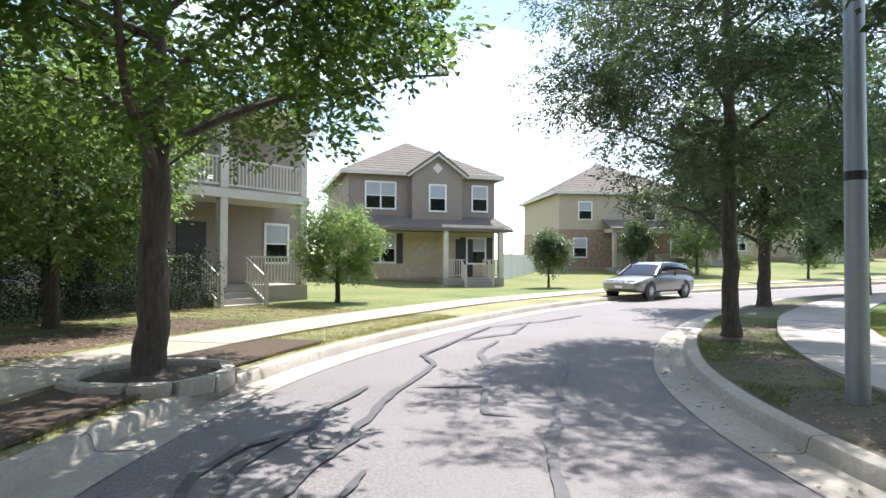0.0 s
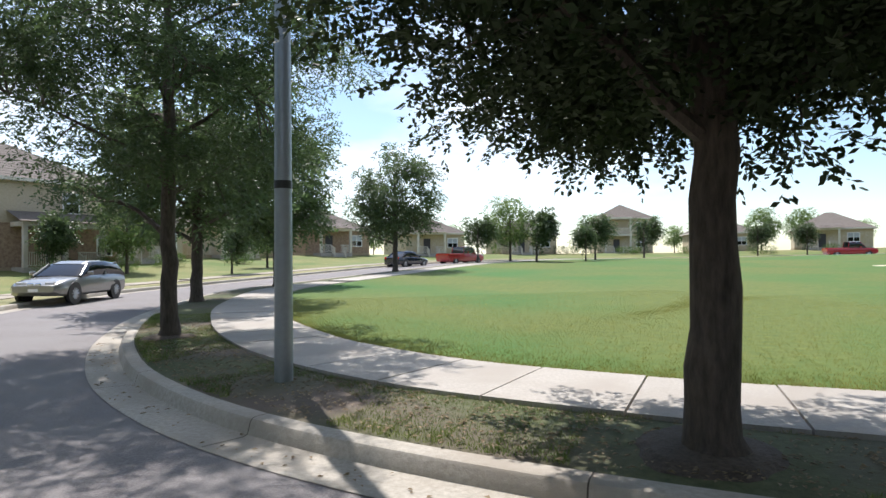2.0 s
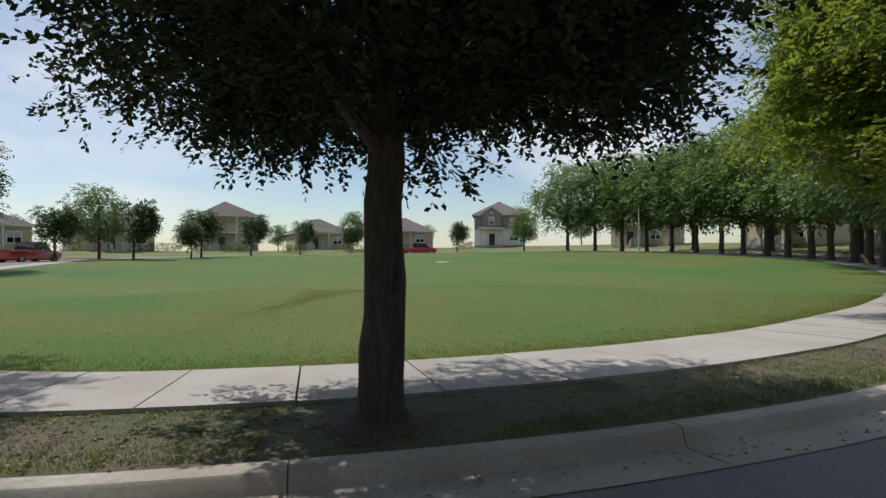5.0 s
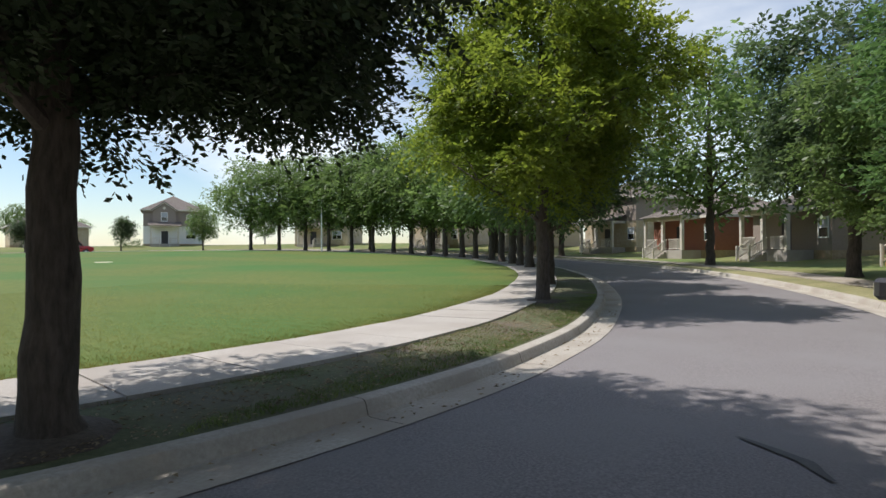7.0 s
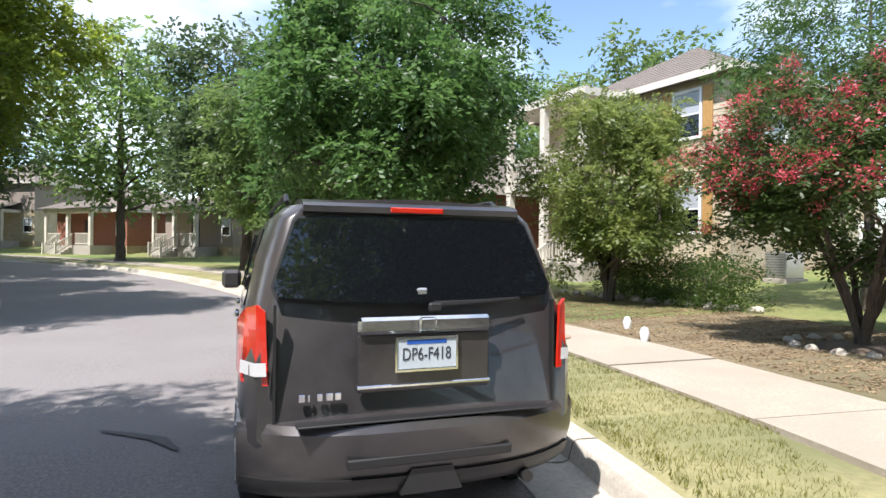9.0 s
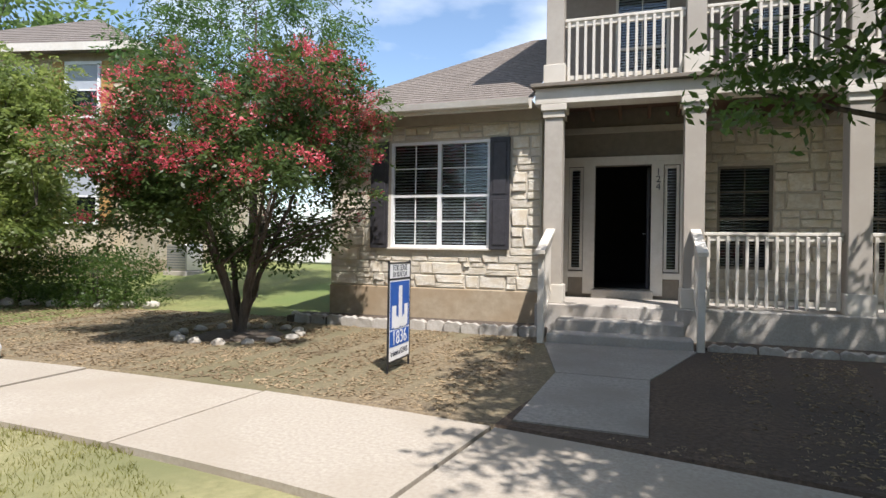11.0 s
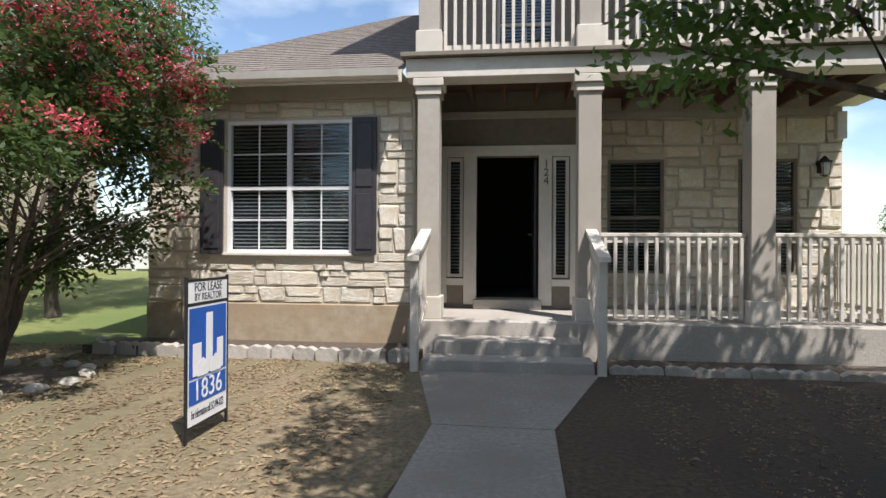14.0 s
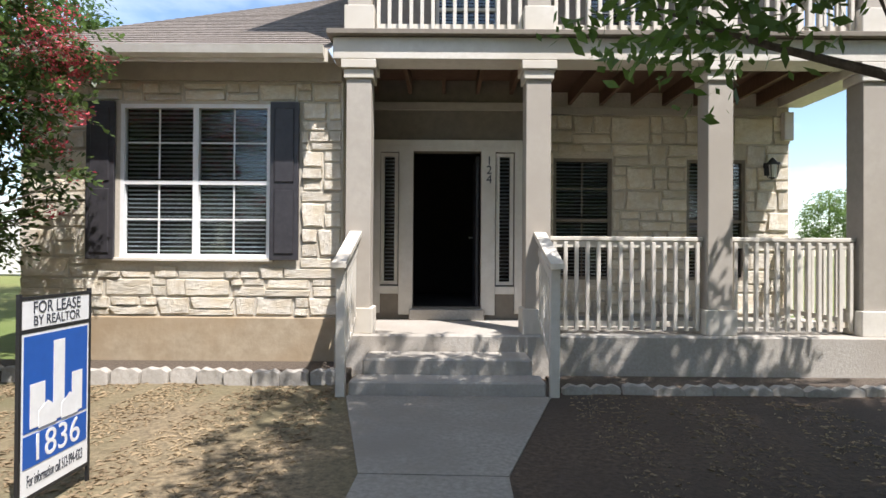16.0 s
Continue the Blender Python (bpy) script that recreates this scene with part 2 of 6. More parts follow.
def tube(bm, pts, radii, sides=8, cap=True):
    """A tapered tube through points."""
    rings = []
    for i, p in enumerate(pts):
        d = (Vector(pts[min(i + 1, len(pts) - 1)]) - Vector(pts[max(i - 1, 0)])).normalized()
        a = d.orthogonal().normalized()
        b = d.cross(a)
        rings.append([bm.verts.new(Vector(p) + radii[i] * (math.cos(k * math.tau / sides) * a + math.sin(k * math.tau / sides) * b)) for k in range(sides)])
    for i in range(len(rings) - 1):
        if (rings[i][0].co - rings[i + 1][0].co).length > (rings[i][0].co - rings[i + 1][sides // 2].co).length:
            rings[i + 1] = rings[i + 1][sides // 2:] + rings[i + 1][:sides // 2]
        for k in range(sides):
            bm.faces.new((rings[i][k], rings[i][(k + 1) % sides], rings[i + 1][(k + 1) % sides], rings[i + 1][k]))
    if cap:
        bm.faces.new(rings[0][::-1])
        bm.faces.new(rings[-1])
    return bm


def prism(bm, outline, lo, hi, axis="x"):
    """A closed outline pushed along an axis from lo to hi."""
    def at(p, v):
        return {"x": (v, p[0], p[1]), "y": (p[0], v, p[1]), "z": (p[0], p[1], v)}[axis]
    a = [bm.verts.new(at(p, lo)) for p in outline]
    b = [bm.verts.new(at(p, hi)) for p in outline]
    n = len(a)
    bm.faces.new(a)
    bm.faces.new(b[::-1])
    for i in range(n):
        bm.faces.new((a[i], b[i], b[(i + 1) % n], a[(i + 1) % n]))
    bmesh.ops.recalc_face_normals(bm, faces=bm.faces[:])
    return bm


def np_mesh(verts, faces, material):
    me = bpy.data.meshes.new("mesh")
    k = faces.shape[1]
    me.vertices.add(len(verts))
    me.vertices.foreach_set("co", verts.astype(np.float32).ravel())
    me.loops.add(faces.size)
    me.loops.foreach_set("vertex_index", faces.astype(np.int32).ravel())
    me.polygons.add(len(faces))
    me.polygons.foreach_set("loop_start", np.arange(0, faces.size, k, dtype=np.int32))
    me.update(calc_edges=True)
    me.shade_flat()
    me.materials.append(material)
    return me


# ---- the ground: a park ringed by a street, in offset rings ----
PARK = [(14.2, -27.5), (14.3, -21.5), (11.6, -14.6), (8.7, -10), (6.4, -7.3), (4.4, -5.6), (2.2, -4.4), (-0.6, -3.62), (-3.5, -3.25), (-6.5, -3.3),
        (-10.7, -4.0), (-18.3, -6.4), (-28, -11), (-38, -18), (-47, -28), (-52, -42), (-50, -60), (-41, -71), (-28, -77), (-12, -74), (0, -69), (7, -61), (11, -50), (13, -38)]


def smooth_loop(ctrl, step):
    p = np.array(ctrl, float)
    out = []
    for i in range(len(p)):
        a, b, c, d = p[i - 1], p[i], p[(i + 1) % len(p)], p[(i + 2) % len(p)]
        for t in np.linspace(0, 1, 40, endpoint=False):
            out.append(0.5 * ((2 * b) + (c - a) * t + (2 * a - 5 * b + 4 * c - d) * t * t + (3 * b - a - 3 * c + d) * t ** 3))
    out = np.array(out)
    seg = np.linalg.norm(np.roll(out, -1, 0) - out, axis=1)
    s = np.concatenate([[0], np.cumsum(seg)])
    n = int(s[-1] / step)
    q = np.linspace(0, s[-1], n, endpoint=False)
    cl_ = np.vstack([out, out[:1]])
    return np.stack([np.interp(q, s, cl_[:, 0]), np.interp(q, s, cl_[:, 1])], 1)


LOOP = smooth_loop(PARK, 0.5)
NL = len(LOOP)
tan_ = np.roll(LOOP, -4, 0) - np.roll(LOOP, 4, 0)
NORM = np.stack([tan_[:, 1], -tan_[:, 0]], 1) / np.linalg.norm(tan_, axis=1)[:, None]
WIDTH = np.interp(LOOP[:, 0], [-18, -2, 2, 8], [6.6, 6.15, 5.9, 5.1])
CENTRE = np.array((-19.0, -42.0))


def rise(x, y):
    w = np.minimum(1.0, 0.016 * np.maximum(0, -x - 14))
    s = np.clip((-y - 12) / 60, 0, 1)
    return w + 1.1 * s * s * (3 - 2 * s)


def inner(d):
    """The park kerb's line moved outwards by d (inwards below 0)."""
    return LOOP + NORM * d


def outer(d):
    """The house-side kerb's line moved away from the road by d."""
    return LOOP + NORM * (WIDTH + d)[:, None]


def lot(d):
    return 0.2 + 0.09 * min(max(d - 8.5, 0), 8)


def rings(name, lines, material, label, category="ground", parent=None, smooth=True):
    """A closed band of ground through lines of (points, height above the rising land)."""
    vs, n = [], NL
    for pts, z in lines:
        vs.append(np.column_stack([pts, rise(pts[:, 0], pts[:, 1]) + z]))
    f = []
    k = np.arange(n)
    for i in range(len(lines) - 1):
        f.append(np.stack([i * n + k, i * n + (k + 1) % n, (i + 1) * n + (k + 1) % n, (i + 1) * n + k], 1))
    me = np_mesh(np.vstack(vs), np.vstack(f)[:, ::-1], material)
    if smooth:
        me.shade_smooth()
        me.set_sharp_from_angle(angle=0.55)
    return tagged(part(name, me, material, parent), label, category, kind="structure")


rings("road", [(inner(0.3), -0.004), (inner(1.5), 0.02), (LOOP + NORM * (WIDTH * 0.5)[:, None], 0.045), (outer(-1.5), 0.02), (outer(-0.3), -0.004)], ASPHALT,
      "worn grey asphalt street with dark sealed cracks", "road")
KERB_PROFILE = [(0.50, 0.008), (0.48, 0.014), (0.09, 0.0), (0.05, 0.012), (0.02, 0.115), (0.0, 0.14), (-0.03, 0.15), (-0.17, 0.15), (-0.19, 0.13), (-0.19, 0.0)]
kerb_in = rings("kerb", [(inner(d), z) for d, z in KERB_PROFILE], KERB, "pale rounded concrete kerb and gutter round the park", "kerb")
kerb_out = rings("kerb", [(outer(-d), z) for d, z in KERB_PROFILE[::-1]], KERB, "pale rounded concrete kerb and gutter by the houses", "kerb")
def kerb_joints(fn, sign, name_label):
    """Open joints across a kerb and gutter, every three metres near the walk."""
    for i in range(0, NL, 6):
        if np.hypot(*LOOP[i]) > 24:
            continue
        bm = bmesh.new()
        tv = np.array((-NORM[i][1], NORM[i][0])) * 0.006
        prev = None
        for d, z in KERB_PROFILE[1:-1]:
            q = fn(sign * d)[i]
            zz = float(rise(q[0], q[1])) + z + 0.004
            cur = [bm.verts.new((q[0] + tv[0], q[1] + tv[1], zz)), bm.verts.new((q[0] - tv[0], q[1] - tv[1], zz))]
            if prev:
                bm.faces.new((prev[0], prev[1], cur[1], cur[0]))
            prev = cur
        tagged(part("kerb_joint", bm, JOINT), name_label, "kerb joint", kind="structure")


kerb_joints(inner, 1, "dark open joint across the park kerb")
kerb_joints(outer, -1, "dark open joint across the house-side kerb")
rings("park_verge", [(inner(-0.15), 0.13), (inner(-0.5), 0.165), (inner(-1.0), 0.18), (inner(-1.5), 0.17), (inner(-1.65), 0.14)], PARK_VERGE, "patchy dry grass verge with bare soil", "verge")
rings("park_path_bed", [(inner(-1.5), 0.15), (inner(-3.3), 0.15)], JOINT, "dark soil joint under the park path", "path bed")
lawn_lines = [(inner(-3.15), 0.14), (inner(-3.3), 0.19)]
ring0 = inner(-3.3)
for f_ in (0.97, 0.93, 0.87, 0.8, 0.7, 0.6, 0.45, 0.3, 0.15, 0.02):
    lawn_lines.append((CENTRE + (ring0 - CENTRE) * f_, 0.2))
rings("lawn", lawn_lines, LAWN, "wide sunlit mown green park lawn", "lawn")
rings("house_verge", [(outer(0.15), 0.13), (outer(0.45), 0.175), (outer(1.0), 0.185), (outer(1.45), 0.175), (outer(1.55), 0.14)], VERGE, "straw-coloured dry grass strip beside the kerb", "verge")
rings("pavement_bed", [(outer(1.4), 0.15), (outer(3.1), 0.15)], JOINT, "dark joints under the pavement", "pavement bed")
rings("ground", [(outer(2.95), 0.14), (outer(3.1), 0.195)] + [(outer(d), lot(d)) for d in (4, 5.5, 7, 8.5, 10.5, 13, 17)] + [(outer(d), 0.9) for d in (30, 60, 140, 500, 2500)], HOUSE_LAWN,
      "sparse green and straw-coloured front lawns", "ground")


def loop_index(x, y):
    return int(np.argmin((LOOP[:, 0] - x) ** 2 + (LOOP[:, 1] - y) ** 2))


def slabs(name, line_a, line_b, z, thick, step, material, label, near):
    """Concrete slabs with open joints between two lines; those near the walk are parts of their own."""
    root = tagged(new(name), label, "pavement", kind="structure")
    rest_v, rest_f = [], []
    for i in range(0, NL - step + 1, step):
        idx = [(i + k) % NL for k in range(step + 1)]
        a, b = line_a[idx].copy(), line_b[idx].copy()
        t = 0.012 / 0.5
        a[0], b[0] = a[0] + (a[1] - a[0]) * t, b[0] + (b[1] - b[0]) * t
        a[-1], b[-1] = a[-1] + (a[-2] - a[-1]) * t, b[-1] + (b[-2] - b[-1]) * t
        m = len(a)
        dz = random.uniform(-0.006, 0.006)
        top = [(*p, rise(p[0], p[1]) + z + dz) for p in a] + [(*p, rise(p[0], p[1]) + z + dz) for p in b]
        low = [(p[0], p[1], p[2] - thick) for p in top]
        vv = np.array(top + low)
        ff = []
        for k in range(m - 1):
            ff.append((k, m + k, m + k + 1, k + 1))
            ff.append((k, k + 1, 2 * m + k + 1, 2 * m + k))
            ff.append((m + k + 1, m + k, 3 * m + k, 3 * m + k + 1))
        ff.append((0, 2 * m, 3 * m, m))
        ff.append((m - 1, 2 * m - 1, 4 * m - 1, 3 * m - 1))
        if np.hypot(a[0][0], a[0][1]) < near:
            part("slab", np_mesh(vv, np.array(ff), material), material, root)
        else:
            o = sum(len(v) for v in rest_v)
            rest_v.append(vv)
            rest_f.append(np.array(ff) + o)
    far = part("far_slabs", np_mesh(np.vstack(rest_v), np.vstack(rest_f), material), material, root)
    tagged(far, kind="stuff")


# sealed cracks: thin dark ribbons lying on the road
CRACKS = [
    [(3.2, -0.35), (4.1, -1.0), (4.5, -1.35), (4.8, -1.45), (5.9, -2.2), (7.4, -3.4), (8.3, -3.6), (9.7, -4.9), (11.5, -6.6), (11.9, -8.4), (12.9, -10.5)],
    [(3.3, 0.1), (4.13, -0.1), (4.7, -0.5), (4.95, -1.1), (5.6, -1.4), (6.5, -2.2)],
    [(3.3, -0.1), (4.2, -0.4), (4.9, -0.95), (4.9, -1.1)],
    [(2.2, -1.8), (2.85, -2.25), (3.4, -2.6), (4.8, -3.65), (6.9, -5.3)],
    [(6.2, -2.5), (5.8, -3.3), (6.7, -3.95), (8.1, -4.5), (9.4, -5.65)],
    [(4.9, -1.1), (4.4, -1.0), (4.3, -1.17), (4.5, -1.3)],
    [(4.45, -3.1), (4.7, -2.75), (5.2, -3.0), (6.75, -3.9)],
    [(-4.25, -0.45), (-4.0, -0.1), (-3.85, 0.1), (-3.4, 0.34)],
    [(3.2, -0.8), (3.7, -1.2), (3.8, -1.35)],
    [(9.6, -4.8), (10.1, -6.4), (12.2, -8.2)],
]


def road_z(x, y):
    i = loop_index(x, y)
    d = float(np.dot(np.array((x, y)) - LOOP[i], NORM[i])) / WIDTH[i]
    return float(rise(x, y)) + 0.045 * (1 - min(1, abs(d - 0.5) * 2) ** 1.6)


for line in CRACKS:
    pts = []
    for (ax, ay), (bx_, by_) in zip(line, line[1:]):
        n = max(2, int(math.hypot(bx_ - ax, by_ - ay) / 0.08))
        for k in range(n):
            t = k / n
            x, y = ax + (bx_ - ax) * t, ay + (by_ - ay) * t
            j = noise.noise_vector((x * 1.7, y * 1.7, 3.0)) * 0.055
            pts.append(Vector((x + j.x, y + j.y, 0)))
    bm = bmesh.new()
    prev = None
    for k in range(1, len(pts) - 1):
        d = (pts[k + 1] - pts[k - 1]).normalized()
        s = Vector((-d.y, d.x, 0)) * (0.045 + 0.028 * noise.noise((pts[k].x * 5, pts[k].y * 5, 0))) * min(1, k / 5, (len(pts) - k) / 5)
        z = Vector((0, 0, road_z(pts[k].x, pts[k].y) + 0.012))
        cur = (bm.verts.new(pts[k] + s + z), bm.verts.new(pts[k] - s + z))
        if prev:
            bm.faces.new((prev[0], prev[1], cur[1], cur[0]))
        prev = cur
    tagged(part("crack_sealant", bm, SEALANT), "dark tar sealing a crack in the asphalt", "road repair", kind="structure")


# ---- trees ----
def leaves(centres, spread, count, size, rng, droop=0.3):
    """Small folded leaf blades round clump centres: two triangles a leaf."""
    n = len(centres) * count
    c = np.repeat(centres, count, 0) + rng.normal(0, 1, (n, 3)) * np.array((spread, spread, spread * 0.7))
    a = rng.normal(0, 1, (n, 3))
    a[:, 2] = a[:, 2] * 0.5 - droop
    a = unit(a)
    return blades_from(c, a, unit(np.cross(a, rng.normal(0, 1, (n, 3)))), (size * rng.uniform(0.6, 1.25, n))[:, None], 0.23)


def unit(v):
    return v / (np.linalg.norm(v, axis=1)[:, None] + 1e-9)


def blades_from(c, a, b, s, width):
    v = np.stack([c, c + a * s * 0.55 + b * s * width, c + a * s, c + a * s * 0.55 - b * s * width], 1).reshape(-1, 3)
    return v, np.arange(len(c))[:, None] * 4 + np.array([[0, 1, 2, 3]])


def sprays(boughs, reach, total, size, rng, droop, width=0.24, per=9):
    """Leafy twigs that fill flattened boughs and point outwards, leaves set alternately along each twig."""
    ns = total // per
    bough = boughs[rng.integers(0, len(boughs), ns)]
    rb = reach * rng.uniform(0.65, 1.2, len(boughs))[rng.integers(0, len(boughs), ns)][:, None]
    u = unit(rng.normal(0, 1, (ns, 3)))
    p = bough + u * rng.random(ns)[:, None] ** 0.42 * rb * np.array((1.0, 1.0, 0.58))
    away = unit(bough * np.array((1.0, 1.0, 0.0)))
    d = unit(u * 0.8 + away * 0.45 + rng.normal(0, 0.4, (ns, 3)) - np.array((0, 0, droop)))
    side = unit(np.cross(d, np.array((0, 0, 1.0)) + rng.normal(0, 0.25, (ns, 3))))
    nor = np.cross(side, d)
    k = np.tile(np.arange(per), ns)
    P, D, S, N = (np.repeat(q, per, 0) for q in (p, d, side, nor))
    n = len(P)
    sgn = np.where(k % 2 == 0, 1.0, -1.0)[:, None]
    c = P + D * (k * size * 0.3)[:, None] - np.array((0, 0, 1.0)) * (k * k * size * 0.012)[:, None] + rng.normal(0, size * 0.12, (n, 3))
    a = unit(D * 0.65 + S * sgn * 0.8 + rng.normal(0, 0.32, (n, 3)) - np.array((0, 0, droop * 0.6)))
    b = unit(np.cross(N + rng.normal(0, 0.45, (n, 3)), a))
    return blades_from(c, a, b, (size * rng.uniform(0.65, 1.2, n))[:, None], width)


def make_tree(name, label, height, radius, clear, trunk_r, leaf, clumps, per, size, seed, bark=BARK, stems=1, lean=0.0, lump=0.2, boughs=110, droop=0.25, width=0.24, category="tree", bloom=0, low=0.42):
    """A tapered trunk with limbs, twigs out to leafy boughs, and a crown of small leaves on sprays."""
    rng = np.random.default_rng(seed)
    rnd = random.Random(seed)
    root = new(name)
    tagged(root, label, category)
    bm = bmesh.new()
    tips = []
    mid = clear + (height - clear) * low
    NR = 20
    for st in range(stems):
        ang0 = st * math.tau / max(1, stems) + rnd.uniform(-0.4, 0.4)
        out = 0.0 if stems == 1 else radius * 0.38
        top = height * (0.8 if stems == 1 else 0.62)
        pts, rad = [], []
        for k in range(NR + 1):
            t = (k / NR) ** 1.25
            w = 0.0035 * height
            pts.append((math.cos(ang0) * out * t ** 1.2 + rnd.uniform(-w, w) * (0 < k < NR) + lean * t, math.sin(ang0) * out * t ** 1.2 + rnd.uniform(-w, w) * (k > 0), top * t - 0.05))
            rad.append(trunk_r * (1 - 0.86 * t ** 1.3) * rnd.uniform(0.95, 1.06) * (1 + 0.38 * math.exp(-top * t / 0.14)))
        tube(bm, pts, rad, 14 if stems == 1 else 7)
        limbs = 15 if stems == 1 else 6
        for k in range(limbs):
            h = clear * 0.9 + (top - clear * 0.9) * (k + 0.5) / limbs * 0.95
            i = max(q for q in range(NR) if pts[q][2] <= h)
            base = Vector(pts[i]).lerp(Vector(pts[i + 1]), (h - pts[i][2]) / (pts[i + 1][2] - pts[i][2]))
            a = k * 2.4 + rnd.uniform(-0.5, 0.5)
            reach = radius * rnd.uniform(0.5, 0.74) * (1 - 0.55 * (max(0.0, h - clear) / (height - clear)) ** 1.5)
            up = rnd.uniform(0.3, 0.65) * reach
            lp = []
            for q in range(6):
                u = q / 5
                lp.append(base + Vector((math.cos(a + 0.25 * u) * reach * u, math.sin(a + 0.25 * u) * reach * u, up * u ** 0.8 + rnd.uniform(-0.06, 0.06) * reach * 0.4)))
            r0 = rad[i] * 0.46
            tube(bm, lp, [r0 * (1 - 0.85 * q / 5) for q in range(6)], 6, False)
            tips += lp[1:]
    tips = np.array([tuple(p) for p in tips])
    # boughs: over and through a lumpy crown volume, each joined to the nearest limb by a branch
    d = unit(rng.normal(0, 1, (boughs * 4, 3)))
    rr = rng.uniform(0.25, 1.0, boughs * 4) ** 0.5
    lum = np.array([0.80 + 0.30 * noise.noise(Vector(q) * 2.1 + Vector((seed, 0, 0))) + 0.14 * noise.noise(Vector(q) * 5.0) for q in d])
    zz = d[:, 2] * rr * lum
    k = rr * lum * (1 - lump * 0.6) * radius
    pos = np.stack([d[:, 0] * k, d[:, 1] * k, mid + np.where(zz > 0, zz * (height - mid) * 1.05, zz * (mid - clear) * 1.1)], 1)
    gaps = np.array([noise.noise(Vector(q) * 0.8 + Vector((seed * 3.1, 5, 0))) for q in pos])
    pos = pos[gaps > -0.28][:boughs]
    for q in pos:
        j = int(np.argmin(np.sum((tips - q) ** 2, 1)))
        p0, p1 = Vector(tips[j]), Vector(q)
        tube(bm, [p0, p0.lerp(p1, 0.5) + Vector((0, 0, 0.06 * radius * 0.3)), p1], [trunk_r * 0.13, trunk_r * 0.09, trunk_r * 0.03], 5, False)
    part("trunk", bm, bark, root, smooth=True)
    v, f = sprays(pos, radius * lump, clumps * per, size, rng, droop, width)
    part("crown", np_mesh(v, f, leaf), leaf, root)
    if bloom:
        u = unit(rng.normal(0, 1, (bloom * 3, 3)))
        cen = pos[rng.integers(0, len(pos), bloom * 3)] + u * radius * lump * np.array((1.0, 1.0, 0.62))
        score = np.hypot(cen[:, 0], cen[:, 1]) / radius + 0.5 * (cen[:, 2] - mid) / (height - mid) + rng.normal(0, 0.12, len(cen))
        n_out = cen[np.argsort(-score)][:bloom]
        for c in n_out[:60]:
            v, f = leaves(c[None, :], 0.07, 70, 0.042, rng, -0.3)
            part("blossom", np_mesh(v, f, BLOOM), BLOOM, root)
        v, f = leaves(n_out[60:], 0.065, 60, 0.042, rng, -0.3)
        tagged(part("small_blossoms", np_mesh(v, f, BLOOM), BLOOM, root), kind="stuff")
    return root


def ground_at(x, y):
    i = loop_index(x, y)
    d = float(np.dot(np.array((x, y)) - LOOP[i], NORM[i])) - WIDTH[i]
    return float(rise(x, y)) + (lot(d) if 0 < d < 17 else (0.9 if d >= 17 else 0.18))


def put(ob, x, y, rz=0.0, s=1.0):
    m = pose(x, y, ground_at(x, y), 0, 0, rz)
    ob.matrix_basis = m @ Matrix.Scale(s, 4)
    return ob


def again(ob, x, y, rz, s, label=""):
    c = copy_thing(ob, Matrix.Identity(4))
    put(c, x, y, rz, s)
    return tagged(c, label)


# this oak's crown gets its dark silhouette from the leaf colour
big_oak = put(make_tree("oak_tree", "large shady oak with rough dark bark on bare soil", 8.4, 4.0, 2.15, 0.185, SHADE_LEAF, 6000, 40, 0.08, 3, lump=0.17, boughs=270, low=0.27, droop=0.02, width=0.27), -1.04, -4.36, 40)
left_oak = put(make_tree("oak_tree", "broad red oak in a ring of stones", 8.5, 5.0, 2.1, 0.18, OAK_LIGHT, 1250, 38, 0.125, 5, lean=0.2, lump=0.14, boughs=120, droop=0.1), 7.14, 0.27, 0)
elm = put(make_tree("elm_tree", "dense fine-leaved street elm beside the kerb", 9.6, 4.5, 1.75, 0.15, ELM, 2700, 42, 0.1, 8, lump=0.14, boughs=170, droop=0.1, width=0.17), 6.95, -8.95, 0)
gold = put(make_tree("elm_tree", "yellow-green street tree with upright crown", 9.8, 4.7, 2.1, 0.18, GOLD, 2200, 40, 0.14, 11, lump=0.17, boughs=150, droop=0.0), -13.2, -6.2, 0)
fresh = put(make_tree("oak_tree", "tall bright green oak in a front verge", 10.0, 4.6, 1.5, 0.2, FRESH, 2000, 40, 0.17, 13, lump=0.17, boughs=150), -13.6, 4.1, 0)
row_tree = put(make_tree("street_tree", "dense green street tree in a long row", 9.5, 4.4, 1.5, 0.2, ROWLEAF, 1100, 22, 0.21, 37, lump=0.21, boughs=90), -22.6, 1.9, 0)
far_tree = put(make_tree("street_tree", "round green tree seen across the park", 9.5, 4.4, 1.8, 0.17, ROWLEAF, 620, 18, 0.27, 43, lump=0.22, boughs=70), -38.4, -6.6, 140, 1.6)
row_elm = put(make_tree("street_tree", "dense grey-green street tree beside the kerb", 9.5, 4.2, 1.8, 0.19, ELM, 1100, 22, 0.21, 41, lump=0.2, boughs=90), 11.9, -16.6, 0)
yard_oak = put(make_tree("oak_tree", "young oak shading the front yard", 7.6, 4.45, 2.9, 0.15, OAK, 2300, 40, 0.125, 17, lean=-0.3, lump=0.21, boughs=150), 4.1, 5.1, 60)
limb = bmesh.new()
tube(limb, [(4.1, 5.1, 2.75), (3.6, 6.5, 2.42), (2.9, 7.15, 2.5), (2.2, 7.25, 2.72), (1.55, 7.2, 2.9)], [0.06, 0.045, 0.034, 0.022, 0.008], 8)
tube(limb, [(2.9, 7.15, 2.5), (2.5, 6.9, 2.95), (1.9, 6.7, 3.2)], [0.025, 0.016, 0.006], 6)
